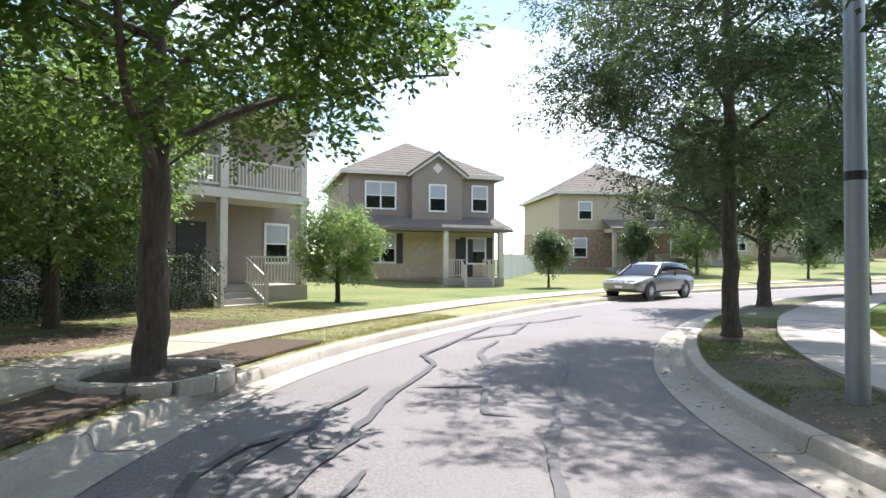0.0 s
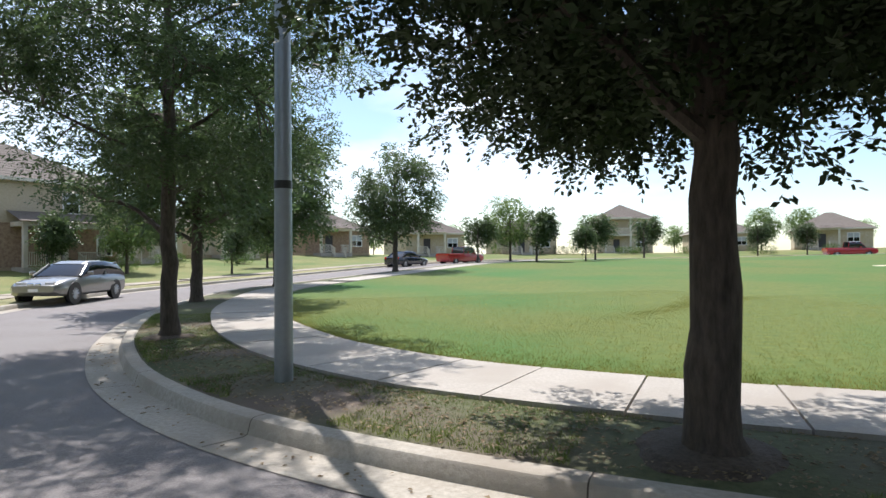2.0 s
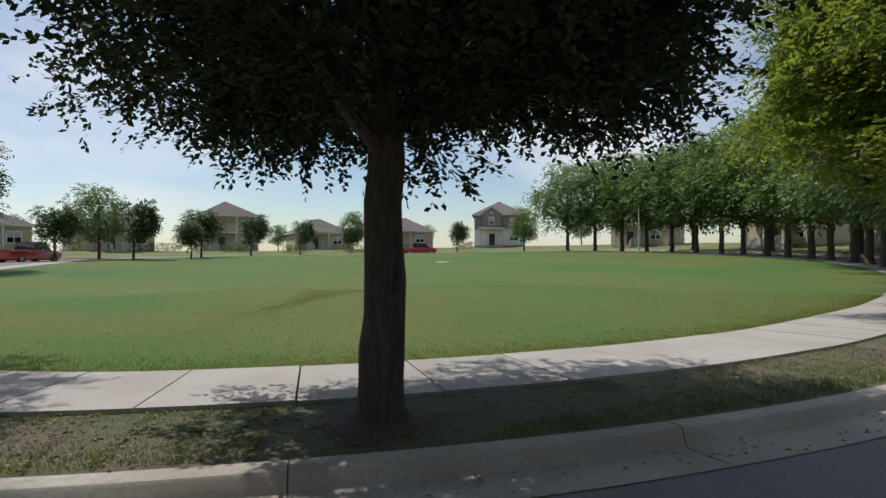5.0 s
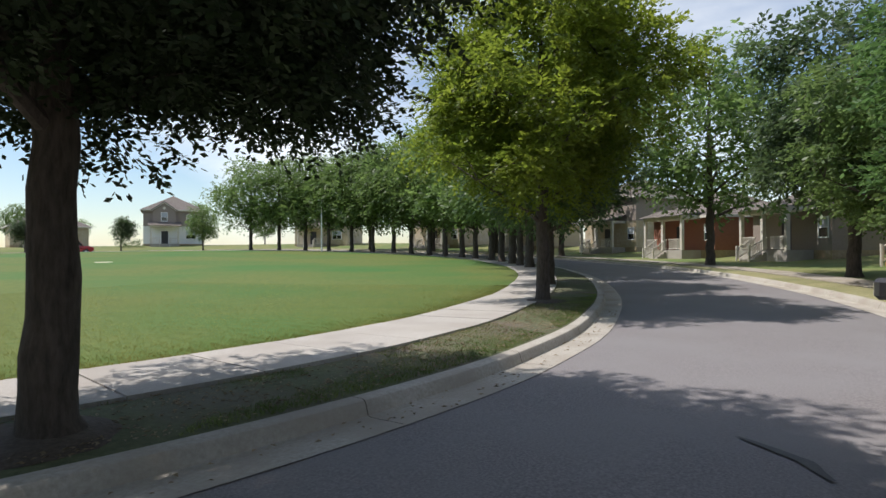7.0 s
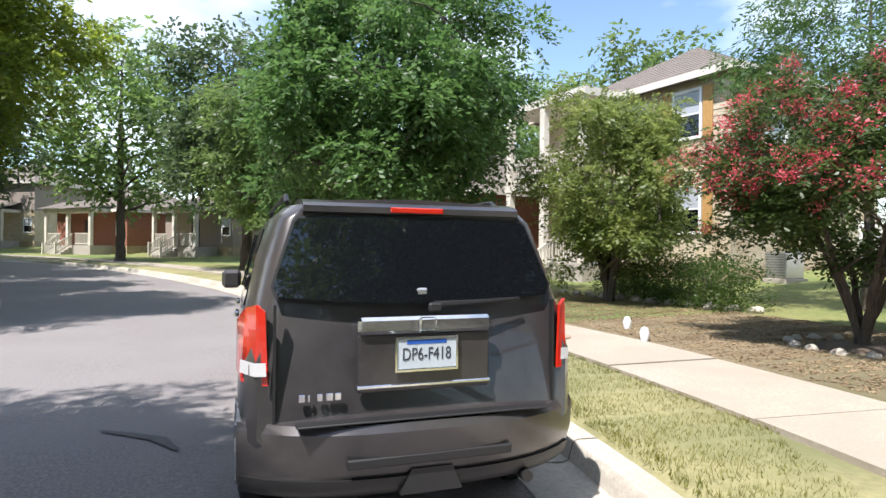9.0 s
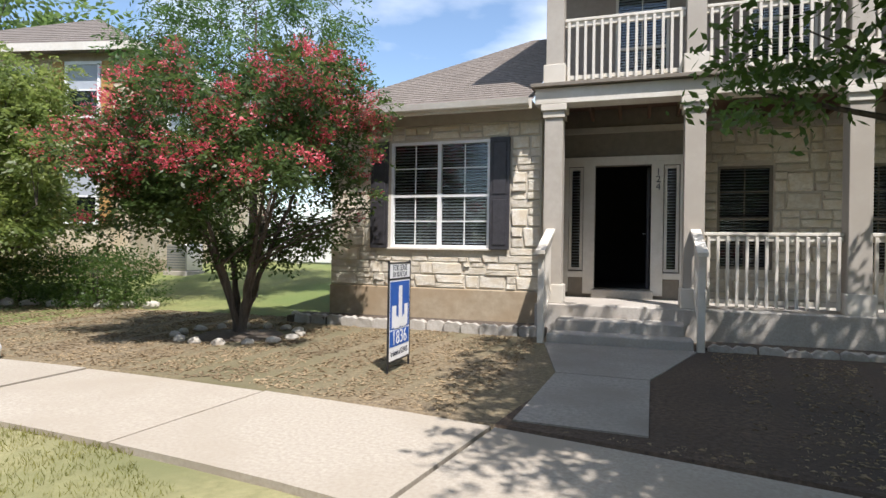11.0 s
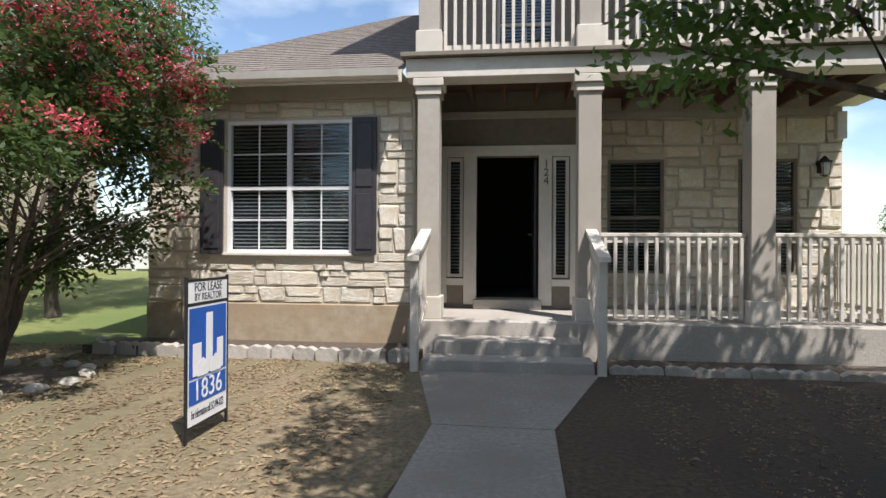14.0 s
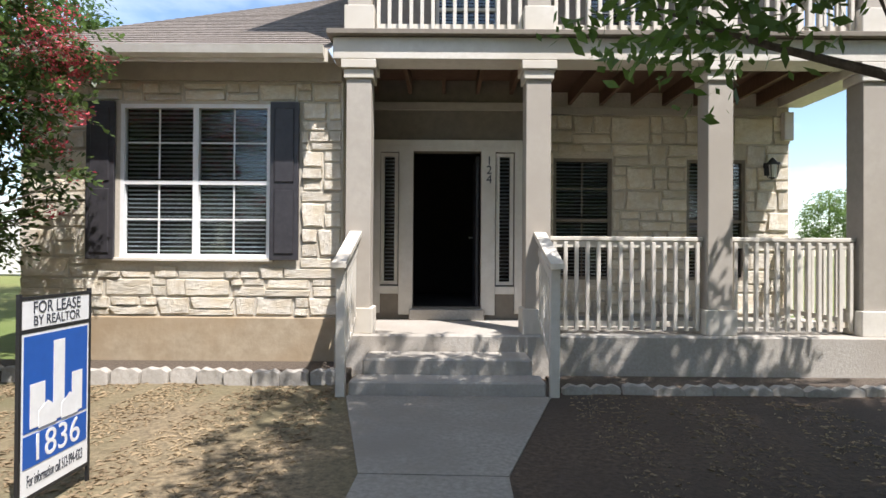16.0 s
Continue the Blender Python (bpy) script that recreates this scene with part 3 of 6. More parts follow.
tube(limb, [(3.7, 6.7, 2.42), (3.6, 7.4, 2.9), (3.3, 7.9, 3.3)], [0.03, 0.018, 0.006], 6)
low_limb = part("low_limb", limb, BARK, yard_oak, "low drooping limb with broad leaves", smooth=True)
low_limb.matrix_parent_inverse = yard_oak.matrix_basis.inverted()
lr = np.random.default_rng(5)
lv, lf = leaves(np.column_stack([np.concatenate([lr.normal(1.85, 0.36, 46), lr.uniform(2.4, 3.9, 22)]), lr.uniform(6.7, 7.6, 68), np.concatenate([lr.uniform(2.55, 3.4, 46), lr.uniform(2.95, 3.5, 22)])]), 0.11, 17, 0.115, lr, 0.7)
low_leaves = part("low_foliage", np_mesh(lv, lf, OAK), OAK, yard_oak)
low_leaves.matrix_parent_inverse = yard_oak.matrix_basis.inverted()
myrtle = put(make_tree("crape_myrtle", "many-stemmed crape myrtle with crimson blossom", 4.25, 2.55, 0.95, 0.05, MYRTLE, 1350, 40, 0.085, 21, BARK, 7, bloom=440, lump=0.15, boughs=120, droop=0.05), -4.66, 8.45, 0)
feathery = put(make_tree("pecan_tree", "light feathery green tree behind the myrtle", 8.2, 3.7, 2.8, 0.11, FRESH, 900, 34, 0.13, 23, lump=0.15, boughs=90, width=0.16), -7.6, 12.7, 0)
berry = put(make_tree("small_tree", "low bushy tree with pale olive leaves", 5.2, 2.3, 0.4, 0.09, OLIVE, 1200, 40, 0.1, 29, stems=3, lump=0.2, boughs=110), -11.6, 9.3, 0, 1.18)
small = put(make_tree("young_tree", "young slender ornamental tree on a lawn", 3.2, 1.35, 0.9, 0.06, ELM, 260, 26, 0.14, 31, lump=0.25, boughs=50), 24.5, -17.4, 0)
for x, y, rz, s in ((13.4, -24.5, 130, 0.9), (12.2, -38.8, 20, 1.0), (-18.9, -8.6, 110, 1.05), (-27.5, 0.6, 200, 1.3), (-25.5, -11.8, 300, 1.2)):
    again(row_elm, x, y, rz, s)
for x, y, rz, s in ((-56, -24, 70, 1.0), (-60, -34, 10, 1.0), (-34, -17.5, 210, 0.8), (-39, -21.7, 80, 0.9), (-43.5, -26.8, 310, 0.85), (-47, -32.5, 150, 0.9), (-49.6, -38.8, 30, 0.85), (-50.9, -45.5, 260, 0.85), (-50.6, -52.5, 120, 0.8), (-48.7, -59.5, 200, 0.8), (-31.5, -15.6, 60, 0.95), (-36.5, -19.4, 20, 1.0), (-41.5, -24, 160, 0.95),
                    (-45.5, -29.5, 250, 0.95), (-48.5, -35.5, 10, 0.9), (-50.5, -42, 100, 0.9), (-51, -49, 200, 0.85), (-50, -56, 290, 0.85), (-47, -63, 40, 0.8), (-61, -44, 130, 0.95), (-60, -54, 220, 0.9), (-27, 22, 60, 0.85), (-43, 17, 130, 0.95), (-60, 2, 20, 1.0), (-33, 20, 220, 0.8)):
    again(far_tree, x, y, rz, s * 1.7)
for k in range(16):
    again(far_tree, -75 + k * 9 + 3 * math.sin(k * 2.3), -118 + 0.35 * abs(k - 8) ** 2, k * 47, 0.75 + 0.2 * math.sin(k * 1.7), "distant tree behind the far houses")
for x, y, rz, s in ((13.2, 2.2, 80, 0.7), (12.2, 6.2, 10, 0.85), (17.5, 3.0, 150, 0.8), (21.5, 2.2, 250, 0.8), (18.1, -4.75, 60, 0.42)):
    again(row_tree, x, y, rz, s, "broad oak in a shaded yard")
for x, y, rz, s in ((3.5, -55, 10, 1.7), (-2, -61, 90, 1.6), (-8, -73, 40, 1.7), (8.9, -54, 90, 1.5), (-16, -84, 0, 1.7), (-24, -86, 60, 1.5), (-30, -86, 110, 1.5), (-40, -82, 300, 1.6), (-1, -57, 130, 1.2), (31, -29, 20, 1.3), (35, -42, 80, 1.4), (22.5, -35, 10, 1.2)):
    again(small, x, y, rz, s, "young round-crowned tree on open grass")
for x, y, rz, s in ((6.3, -58, 30, 0.75), (-46, -72, 100, 0.7), (29, -33, 0, 0.6), (25, -44, 40, 0.6)):
    again(far_tree, x, y, rz, s)
for x, y, rz, s in ((22.5, 37.5, 20, 0.52), (28, 36, 140, 0.46), (33, 37, 250, 0.5)):
    again(far_tree, x, y, rz, s, "green tree beyond the stone house")


# ---- the stone house with the porch ----
def window_unit(parent, x0, x1, y, z0, z1, cols=2, rows=2, frame_mat=CREAM, blinds=True, name="window", pane_mat=GLASS, muntins=True):
    """A sash window in a wall that faces -y: frame, mullions, panes with muntins, and blinds before a near-black panel
    that stands for the unlit room.
    """
    w = part(name, mesh_of(bx(x0, x1, y + 0.10, y + 0.12, z0, z1), UNLIT_ROOM), UNLIT_ROOM, parent)
    t = 0.045
    bm = bmesh.new()
    box(bm, x0, x1, y - 0.02, y + 0.06, z0, z0 + t)
    box(bm, x0, x1, y - 0.02, y + 0.06, z1 - t, z1)
    box(bm, x0, x0 + t, y - 0.018, y + 0.06, z0 + t, z1 - t)
    box(bm, x1 - t, x1, y - 0.018, y + 0.06, z0 + t, z1 - t)
    for c in range(1, cols):
        xc = x0 + (x1 - x0) * c / cols
        box(bm, xc - t * 0.7, xc + t * 0.7, y - 0.016, y + 0.055, z0 + t, z1 - t)
    for r in range(1, rows):
        zc = z0 + (z1 - z0) * r / rows - 0.02
        box(bm, x0 + t, x1 - t, y - 0.012, y + 0.05, zc - t * 0.5, zc + t * 0.5)
    part("window_frame", bm, frame_mat, w)
    for c in range(cols):
        for r in range(rows):
            a, b = x0 + (x1 - x0) * c / cols + t, x0 + (x1 - x0) * (c + 1) / cols - t
            lo, hi = z0 + (z1 - z0) * r / rows + t * 0.5, z0 + (z1 - z0) * (r + 1) / rows - t * 0.5
            p = part("pane", bx(a, b, y + 0.025, y + 0.031, lo, hi), pane_mat, w)
            p.visible_shadow = False
            if muntins:
                bm = bmesh.new()
                m = (a + b) / 2
                box(bm, m - 0.009, m + 0.009, y + 0.016, y + 0.024, lo, hi)
                k = (lo + hi) / 2
                box(bm, a, m - 0.01, y + 0.016, y + 0.024, k - 0.009, k + 0.009)
                box(bm, m + 0.01, b, y + 0.016, y + 0.024, k - 0.009, k + 0.009)
                part("muntin", bm, frame_mat, w)
    if blinds:
        bm = bmesh.new()
        n = int((z1 - z0) / 0.05)
        for k in range(n):
            zc = z0 + 0.03 + k * 0.05
            bm.faces.new([bm.verts.new(q) for q in ((x0 + 0.05, y + 0.06, zc + 0.008), (x1 - 0.05, y + 0.06, zc + 0.008), (x1 - 0.05, y + 0.09, zc - 0.008), (x0 + 0.05, y + 0.09, zc - 0.008))])
        part("blind", bm, BLIND, w)
    return w


def wall_with_holes(bm, x0, x1, y0, y1, z0, z1, holes):
    """One connected wall with rectangular holes (x0, x1, z0, z1) through it."""
    xs = sorted({x0, x1, *(v for h in holes for v in h[:2])})
    zs = sorted({z0, z1, *(v for h in holes for v in h[2:])})
    grid = {}

    def vert(i, j, y):
        if (i, j, y) not in grid:
            grid[i, j, y] = bm.verts.new((xs[i], y, zs[j]))
        return grid[i, j, y]

    def solid(i, j):
        if not (0 <= i < len(xs) - 1 and 0 <= j < len(zs) - 1):
            return False
        x, z = (xs[i] + xs[i + 1]) / 2, (zs[j] + zs[j + 1]) / 2
        return not any(h[0] < x < h[1] and h[2] < z < h[3] for h in holes)
    for i in range(len(xs) - 1):
        for j in range(len(zs) - 1):
            if not solid(i, j):
                continue
            c = [(i, j), (i + 1, j), (i + 1, j + 1), (i, j + 1)]
            bm.faces.new([vert(*q, y0) for q in c])
            bm.faces.new([vert(*q, y1) for q in c[::-1]])
            for (p, q), (di, dj) in zip(zip(c, c[1:] + c[:1]), ((0, -1), (1, 0), (0, 1), (-1, 0))):
                if not solid(i + di, j + dj):
                    bm.faces.new((vert(*q, y0), vert(*p, y0), vert(*p, y1), vert(*q, y1)))
    bmesh.ops.recalc_face_normals(bm, faces=bm.faces[:])
    return bm


def stone_mesh(seed):
    """A unit block, rough-faced with chipped rounded edges, face towards -y."""
    rnd = random.Random(seed)
    bm = bmesh.new()
    g = [[None] * 5 for _ in range(4)]
    for j in range(4):
        for i in range(5):
            edge = i in (0, 4) or j in (0, 3)
            x, z = (-0.5, -0.44, 0.0, 0.44, 0.5)[i], (-0.5, -0.4, 0.4, 0.5)[j]
            dy = 0.25 if edge else -0.5 - rnd.uniform(0, 0.55)
            g[j][i] = bm.verts.new((x + (0 if i in (0, 4) else rnd.uniform(-0.07, 0.07)), dy, z + rnd.uniform(-0.03, 0.03)))
    for j in range(3):
        for i in range(4):
            bm.faces.new((g[j][i], g[j][i + 1], g[j + 1][i + 1], g[j + 1][i]))
    return mesh_of(bm, LIME)


STONES = [stone_mesh(i) for i in range(8)]


def lay_stones(parent, x0, x1, y, z0, z1, holes, rnd, proud=0.045, mn=0.16, mx=0.58):
    """Broken courses of limestone on a wall that faces -y: tall blocks among pairs of flatter ones."""
    def stone(s0, s1, lo, hi):
        spans = [(s0, s1)]
        for a, b, c, d in holes:
            if hi > c + 0.02 and lo < d - 0.02:
                spans = [q for p0, p1 in spans for q in ((p0, min(p1, a)), (max(p0, b), p1)) if q[1] - q[0] > 0.04]
        for p0, p1 in spans:
            o = new("stone", rnd.choice(STONES))
            o.parent = parent
            o.matrix_basis = Matrix.LocRotScale(((p0 + p1) / 2, y, (lo + hi) / 2), None, (p1 - p0 - rnd.uniform(0.006, 0.016), proud * rnd.uniform(0.4, 1.2), hi - lo - rnd.uniform(0.006, 0.014)))
    z = z0
    while z < z1 - 0.05:
        h = min(rnd.uniform(0.2, 0.34), z1 - z)
        if z1 - z - h < 0.14:
            h = z1 - z
        x = x0
        while x < x1 - 0.02:
            w = min(rnd.uniform(mn, mx), x1 - x)
            if x1 - x - w < 0.13:
                w = x1 - x
            if rnd.random() < 0.62:
                cut = z + h * rnd.choice((0.35, 0.42, 0.5, 0.6))
                stone(x, x + w, z, cut)
                k = x + w * rnd.uniform(0.35, 0.65)
                if w > 0.36 and rnd.random() < 0.5:
                    stone(x, k, cut, z + h)
                    stone(k, x + w, cut, z + h)
                else:
                    stone(x, x + w, cut, z + h)
            else:
                stone(x, x + w, z, z + h)
            x += w
        z += h


def roof_sheet(bm, quad, courses=18, lift=0.012):
    """A sloping roof plane in overlapping shingle courses, corners: eave left, eave right, top right, top left."""
    a, b, c, d = [Vector(q) for q in quad]
    up = (d - a).cross(b - a).normalized()
    if up.z < 0:
        up = -up
    e = [bm.verts.new(a), bm.verts.new(b)]
    for k in range(courses):
        t0, t1 = k / courses, (k + 1) / courses
        p = [a.lerp(d, t0) + up * lift, b.lerp(c, t0) + up * lift, b.lerp(c, t1), a.lerp(d, t1)]
        v = [bm.verts.new(q) for q in p]
        bm.faces.new(v)
        bm.faces.new((e[0], e[1], v[1], v[0]))
        e = [v[3], v[2]]
    return bm


PORCH_Z, DECK_Z = 0.68, 3.94
house = thing("house", pose(0, 0, 0), "limestone house with painted porch, balcony and open front door", "house")
WIN = (-3.34, -1.61, 1.49, 3.26)
left_wall = part("wall", wall_with_holes(bmesh.new(), -4.46, -0.78, 10.70, 10.95, 0.82, 3.72, [WIN]), MORTAR, house, "cream limestone block wall")
part("foundation", bx(-4.48, -0.76, 10.66, 10.98, 0.1, 0.82, 0.015), FOUND, house, "stained tan parged foundation")
part("frieze", bx(-4.5, -0.79, 10.64, 10.70, 3.52, 3.72), TAUPE, house)
part("side_wall", bx(-4.46, -4.2, 10.951, 19.0, 0.1, 3.72), FARSTONE, house)
front_window = window_unit(house, WIN[0], WIN[1], 10.72, WIN[2], WIN[3], frame_mat=WHITE)
part("window_sill", bx(WIN[0] - 0.05, WIN[1] + 0.05, 10.63, 10.70, WIN[2] - 0.04, WIN[2] - 0.002, 0.006), CREAM, front_window)


def shutter(x0, x1, y, z0, z1, parent, material=SHUTTER):
    bm = bx(x0, x1, y - 0.02, y + 0.02, z0, z1, 0.004)
    mid = z0 + (z1 - z0) * 0.47
    for a, b in ((z0 + 0.07, mid - 0.04), (mid + 0.04, z1 - 0.07)):
        box(bm, x0 + 0.05, x1 - 0.05, y - 0.033, y - 0.019, a, b, 0.01)
    return part("shutter", bm, material, parent)


shutter(-3.69, -3.37, 10.64, 1.47, 3.27, house)
shutter(-1.595, -1.27, 10.64, 1.47, 3.27, house)
# roof of the wing: hip, with gutter and fascia
bm = bmesh.new()
roof_sheet(bm, ((-4.9, 10.25, 3.74), (-0.85, 10.25, 3.74), (-0.85, 14.6, 6.2), (-1.6, 14.6, 6.2)), 38, 0.007)
roof_sheet(bm, ((-4.9, 19.2, 3.74), (-4.9, 10.25, 3.74), (-1.6, 14.6, 6.2), (-1.6, 15.2, 6.2)), 38, 0.007)
part("roof", bm, SHINGLE, house, "weathered brown asphalt shingle roof")
part("fascia", bx(-4.92, -0.87, 10.22, 10.26, 3.60, 3.74), CREAM, house)
part("gutter", prism(bmesh.new(), [(10.11, 3.745), (10.13, 3.66), (10.17, 3.635), (10.215, 3.635), (10.215, 3.745)], -4.92, -0.9), CREAM, house)
part("soffit", bx(-4.9, -0.87, 10.26, 10.66, 3.722, 3.738), TAUPE, house)
# two-storey block behind the porch
DOOR = (-0.03, 0.88, 0.84, 2.93)
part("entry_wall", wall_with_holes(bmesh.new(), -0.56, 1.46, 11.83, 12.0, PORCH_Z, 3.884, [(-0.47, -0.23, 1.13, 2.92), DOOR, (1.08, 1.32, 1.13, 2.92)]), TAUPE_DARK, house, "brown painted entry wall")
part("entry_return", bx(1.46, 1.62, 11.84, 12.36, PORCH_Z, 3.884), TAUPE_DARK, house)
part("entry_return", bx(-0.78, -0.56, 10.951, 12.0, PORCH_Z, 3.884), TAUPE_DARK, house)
for a, b, c, d in ((-0.56, -0.47, PORCH_Z + 0.08, 3.08), (-0.22, -0.03, PORCH_Z + 0.06, 2.99), (0.88, 1.07, PORCH_Z + 0.06, 2.99), (1.33, 1.43, PORCH_Z + 0.08, 3.08), (-0.47, 1.33, 2.99, 3.08), (-0.03, 0.88, 2.932, 2.99), (-0.47, -0.22, 1.02, 1.12), (1.07, 1.33, 1.02, 1.12), (-0.47, -0.22, 2.92, 2.99), (1.07, 1.33, 2.92, 2.99)):
    part("door_casing", bx(a, b, 11.795, 11.828, c, d, 0.004), CREAM, house, "cream painted door casing")
for a, b in ((-0.465, -0.235), (1.085, 1.315)):
    window_unit(house, a, b, 11.86, 1.14, 2.91, 1, 1, CREAM, True, "sidelight", muntins=False)
part("threshold", bx(-0.07, 0.92, 11.70, 11.99, PORCH_Z, 0.82, 0.01), CONCRETE, house)
# hallway shell: interior darkness is put into the wall colour
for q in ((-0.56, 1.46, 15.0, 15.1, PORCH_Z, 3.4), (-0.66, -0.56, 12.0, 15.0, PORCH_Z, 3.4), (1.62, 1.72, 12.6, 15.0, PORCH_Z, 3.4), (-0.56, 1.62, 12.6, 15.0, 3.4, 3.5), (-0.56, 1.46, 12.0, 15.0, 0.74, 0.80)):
    part("hallway_wall", bx(*q), UNLIT_ROOM, house, "hallway wall coloured near-black to stand for the unlit interior")
inner_door = part("door", bx(0.82, 0.86, 12.0, 12.86, 0.84, 2.9, 0.004), SHUTTER, house, "dark front door standing open inwards")
part("handle", tube(bmesh.new(), [(0.815, 12.78, 1.8), (0.77, 12.78, 1.8), (0.77, 12.68, 1.8)], [0.012] * 3, 8), ALLOY, inner_door)
W2, W3 = (1.95, 2.79, 1.2, 2.94), (3.86, 4.70, 1.2, 2.93)
right_wall = part("wall", wall_with_holes(bmesh.new(), 1.62, 5.32, 12.37, 12.6, 0.1, 3.884, [W2, W3]), MORTAR, house, "cream limestone wall under the porch")
part("side_wall", bx(5.1, 5.32, 12.601, 19.0, 0.1, 6.9), FARSTONE, house)
window_unit(house, *W2[:2], 12.40, *W2[2:], 1, 2, TAUPE_DARK)
window_unit(house, *W3[:2], 12.40, *W3[2:], 1, 2, TAUPE_DARK)
# porch slab, steps
part("porch_slab", bx(-0.8, 5.5, 10.33, 12.36, 0.1, PORCH_Z, 0.02), CONCRETE, house, "weathered concrete porch slab")
part("step", bx(-0.42, 1.28, 9.85, 10.328, 0.1, 0.50, 0.015), CONCRETE, house)
part("step", bx(-0.50, 1.36, 9.50, 9.848, 0.1, 0.35, 0.015), CONCRETE, house)


def porch_column(x, y, z0, z1, base_h, w=0.275):
    h = w / 2
    c = part("column", bx(x - h, x + h, y - h, y + h, z0 + base_h, z1 - 0.2, 0.006), TAUPE, house, "square taupe painted porch column")
    g = h + 0.035
    part("plinth", bx(x - g, x + g, y - g, y + g, z0, z0 + base_h, 0.008), CREAM, c)
    bm = bmesh.new()
    box(bm, x - g + 0.01, x + g - 0.01, y - g + 0.01, y + g - 0.01, z1 - 0.2, z1 - 0.1, 0.006)
    box(bm, x - g - 0.02, x + g + 0.02, y - g - 0.02, y + g + 0.02, z1 - 0.098, z1, 0.008)
    part("capital", bm, CREAM, c)
    return c


COLS = (-0.56, 1.42, 3.42, 5.12)
for x in COLS:
    porch_column(x, 10.55, PORCH_Z, 3.68, 0.28)
bm = bx(-0.84, 5.5, 10.36, 10.72, 3.682, 3.92, 0.006)
part("beam", bm, CREAM, house, "cream boxed porch beam")
part("beam", bx(5.16, 5.5, 10.722, 12.36, 3.682, 3.92), CREAM, house)
part("deck_edge", bx(-0.9, 5.56, 10.28, 12.7, 3.93, 3.985, 0.005), TAUPE_DARK, house)
for k in range(13):
    x = -0.55 + k * 0.45
    part("joist", bx(x, x + 0.045, 10.722, 12.365 if x > 1.45 else 11.83, 3.70, 3.88), DECKWOOD, house)
part("deck_soffit", bx(-0.76, 5.15, 10.724, 12.364, 3.885, 3.925), DECKWOOD, house, "brown stained balcony underside")
part("ledger", bx(-0.55, 1.45, 11.78, 11.826, 3.48, 3.58), TAUPE, house)
part("ledger", bx(1.63, 5.12, 12.32, 12.366, 3.56, 3.66), TAUPE, house)
# upper floor
UD = (0.25, 1.15, 4.1, 6.1)
part("upper_wall", wall_with_holes(bmesh.new(), -0.8, 5.32, 12.37, 12.6, 3.99, 6.9, [UD, (2.4, 3.4, 4.7, 6.1)]), SIDING, house, "grey-brown lapped siding")
part("upper_side_wall", bx(-0.8, -0.6, 12.601, 19.0, 3.6, 6.9), SIDING, house)
window_unit(house, *UD[:2], 12.40, *UD[2:], 1, 2, CREAM)
window_unit(house, 2.4, 3.4, 12.40, 4.7, 6.1, 1, 2, CREAM)
for x in COLS:
    porch_column(x, 10.55, 3.986, 6.7, 0.3, 0.26)
bm = bmesh.new()
roof_sheet(bm, ((-1.2, 10.1, 6.9), (5.8, 10.1, 6.9), (3.6, 14.8, 9.3), (1.0, 14.8, 9.3)), 20)
roof_sheet(bm, ((-1.2, 19.4, 6.9), (-1.2, 10.1, 6.9), (1.0, 14.8, 9.3), (1.0, 15.2, 9.3)), 20)
roof_sheet(bm, ((5.8, 10.1, 6.9), (5.8, 19.4, 6.9), (3.6, 15.2, 9.3), (3.6, 14.8, 9.3)), 20)
part("roof", bm, SHINGLE, house)
part("upper_beam", bx(-0.84, 5.5, 10.36, 12.6, 6.7, 6.88), CREAM, house)

PICKET = mesh_of(bx(-0.02, 0.02, -0.02, 0.02, 0, 1.0, 0.003), CREAM)


def railing(p, q, z, height, name="railing", gap=0.115):
    """A painted rail between two points at floor height z, with square pickets."""
    p, q = Vector((*p, z)), Vector((*q, z))
    d = q - p
    a = math.degrees(math.atan2(d.y, d.x))
    L = d.length
    r = part(name, bx(0, L, -0.045, 0.045, height - 0.045, height, 0.006), CREAM, house, "white painted porch railing")
    r.matrix_basis = pose(*p, 0, 0, a)
    part("rail", bx(0, L, -0.022, 0.022, height - 0.12, height - 0.047), CREAM, r)
    part("rail", bx(0, L, -0.022, 0.022, 0.08, 0.14), CREAM, r)
    n = int(L / gap)
    for k in range(n):
        o = new("picket", PICKET)
        o.parent = r
        o.matrix_basis = Matrix.LocRotScale(((k + 0.5) * L / n, -0.042, 0.04), None, (1, 1, height - 0.1))
    return r


railing((1.56, 10.55), (3.27, 10.55), PORCH_Z, 1.08)
railing((3.57, 10.55), (4.97, 10.55), PORCH_Z, 1.08)
railing((5.2, 10.7), (5.2, 12.36), PORCH_Z, 1.08)
for a, b in zip(COLS, COLS[1:]):
    railing((a + 0.14, 10.55), (b - 0.14, 10.55), 3.99, 1.0)
railing((5.2, 10.7), (5.2, 12.36), 3.99, 1.0)
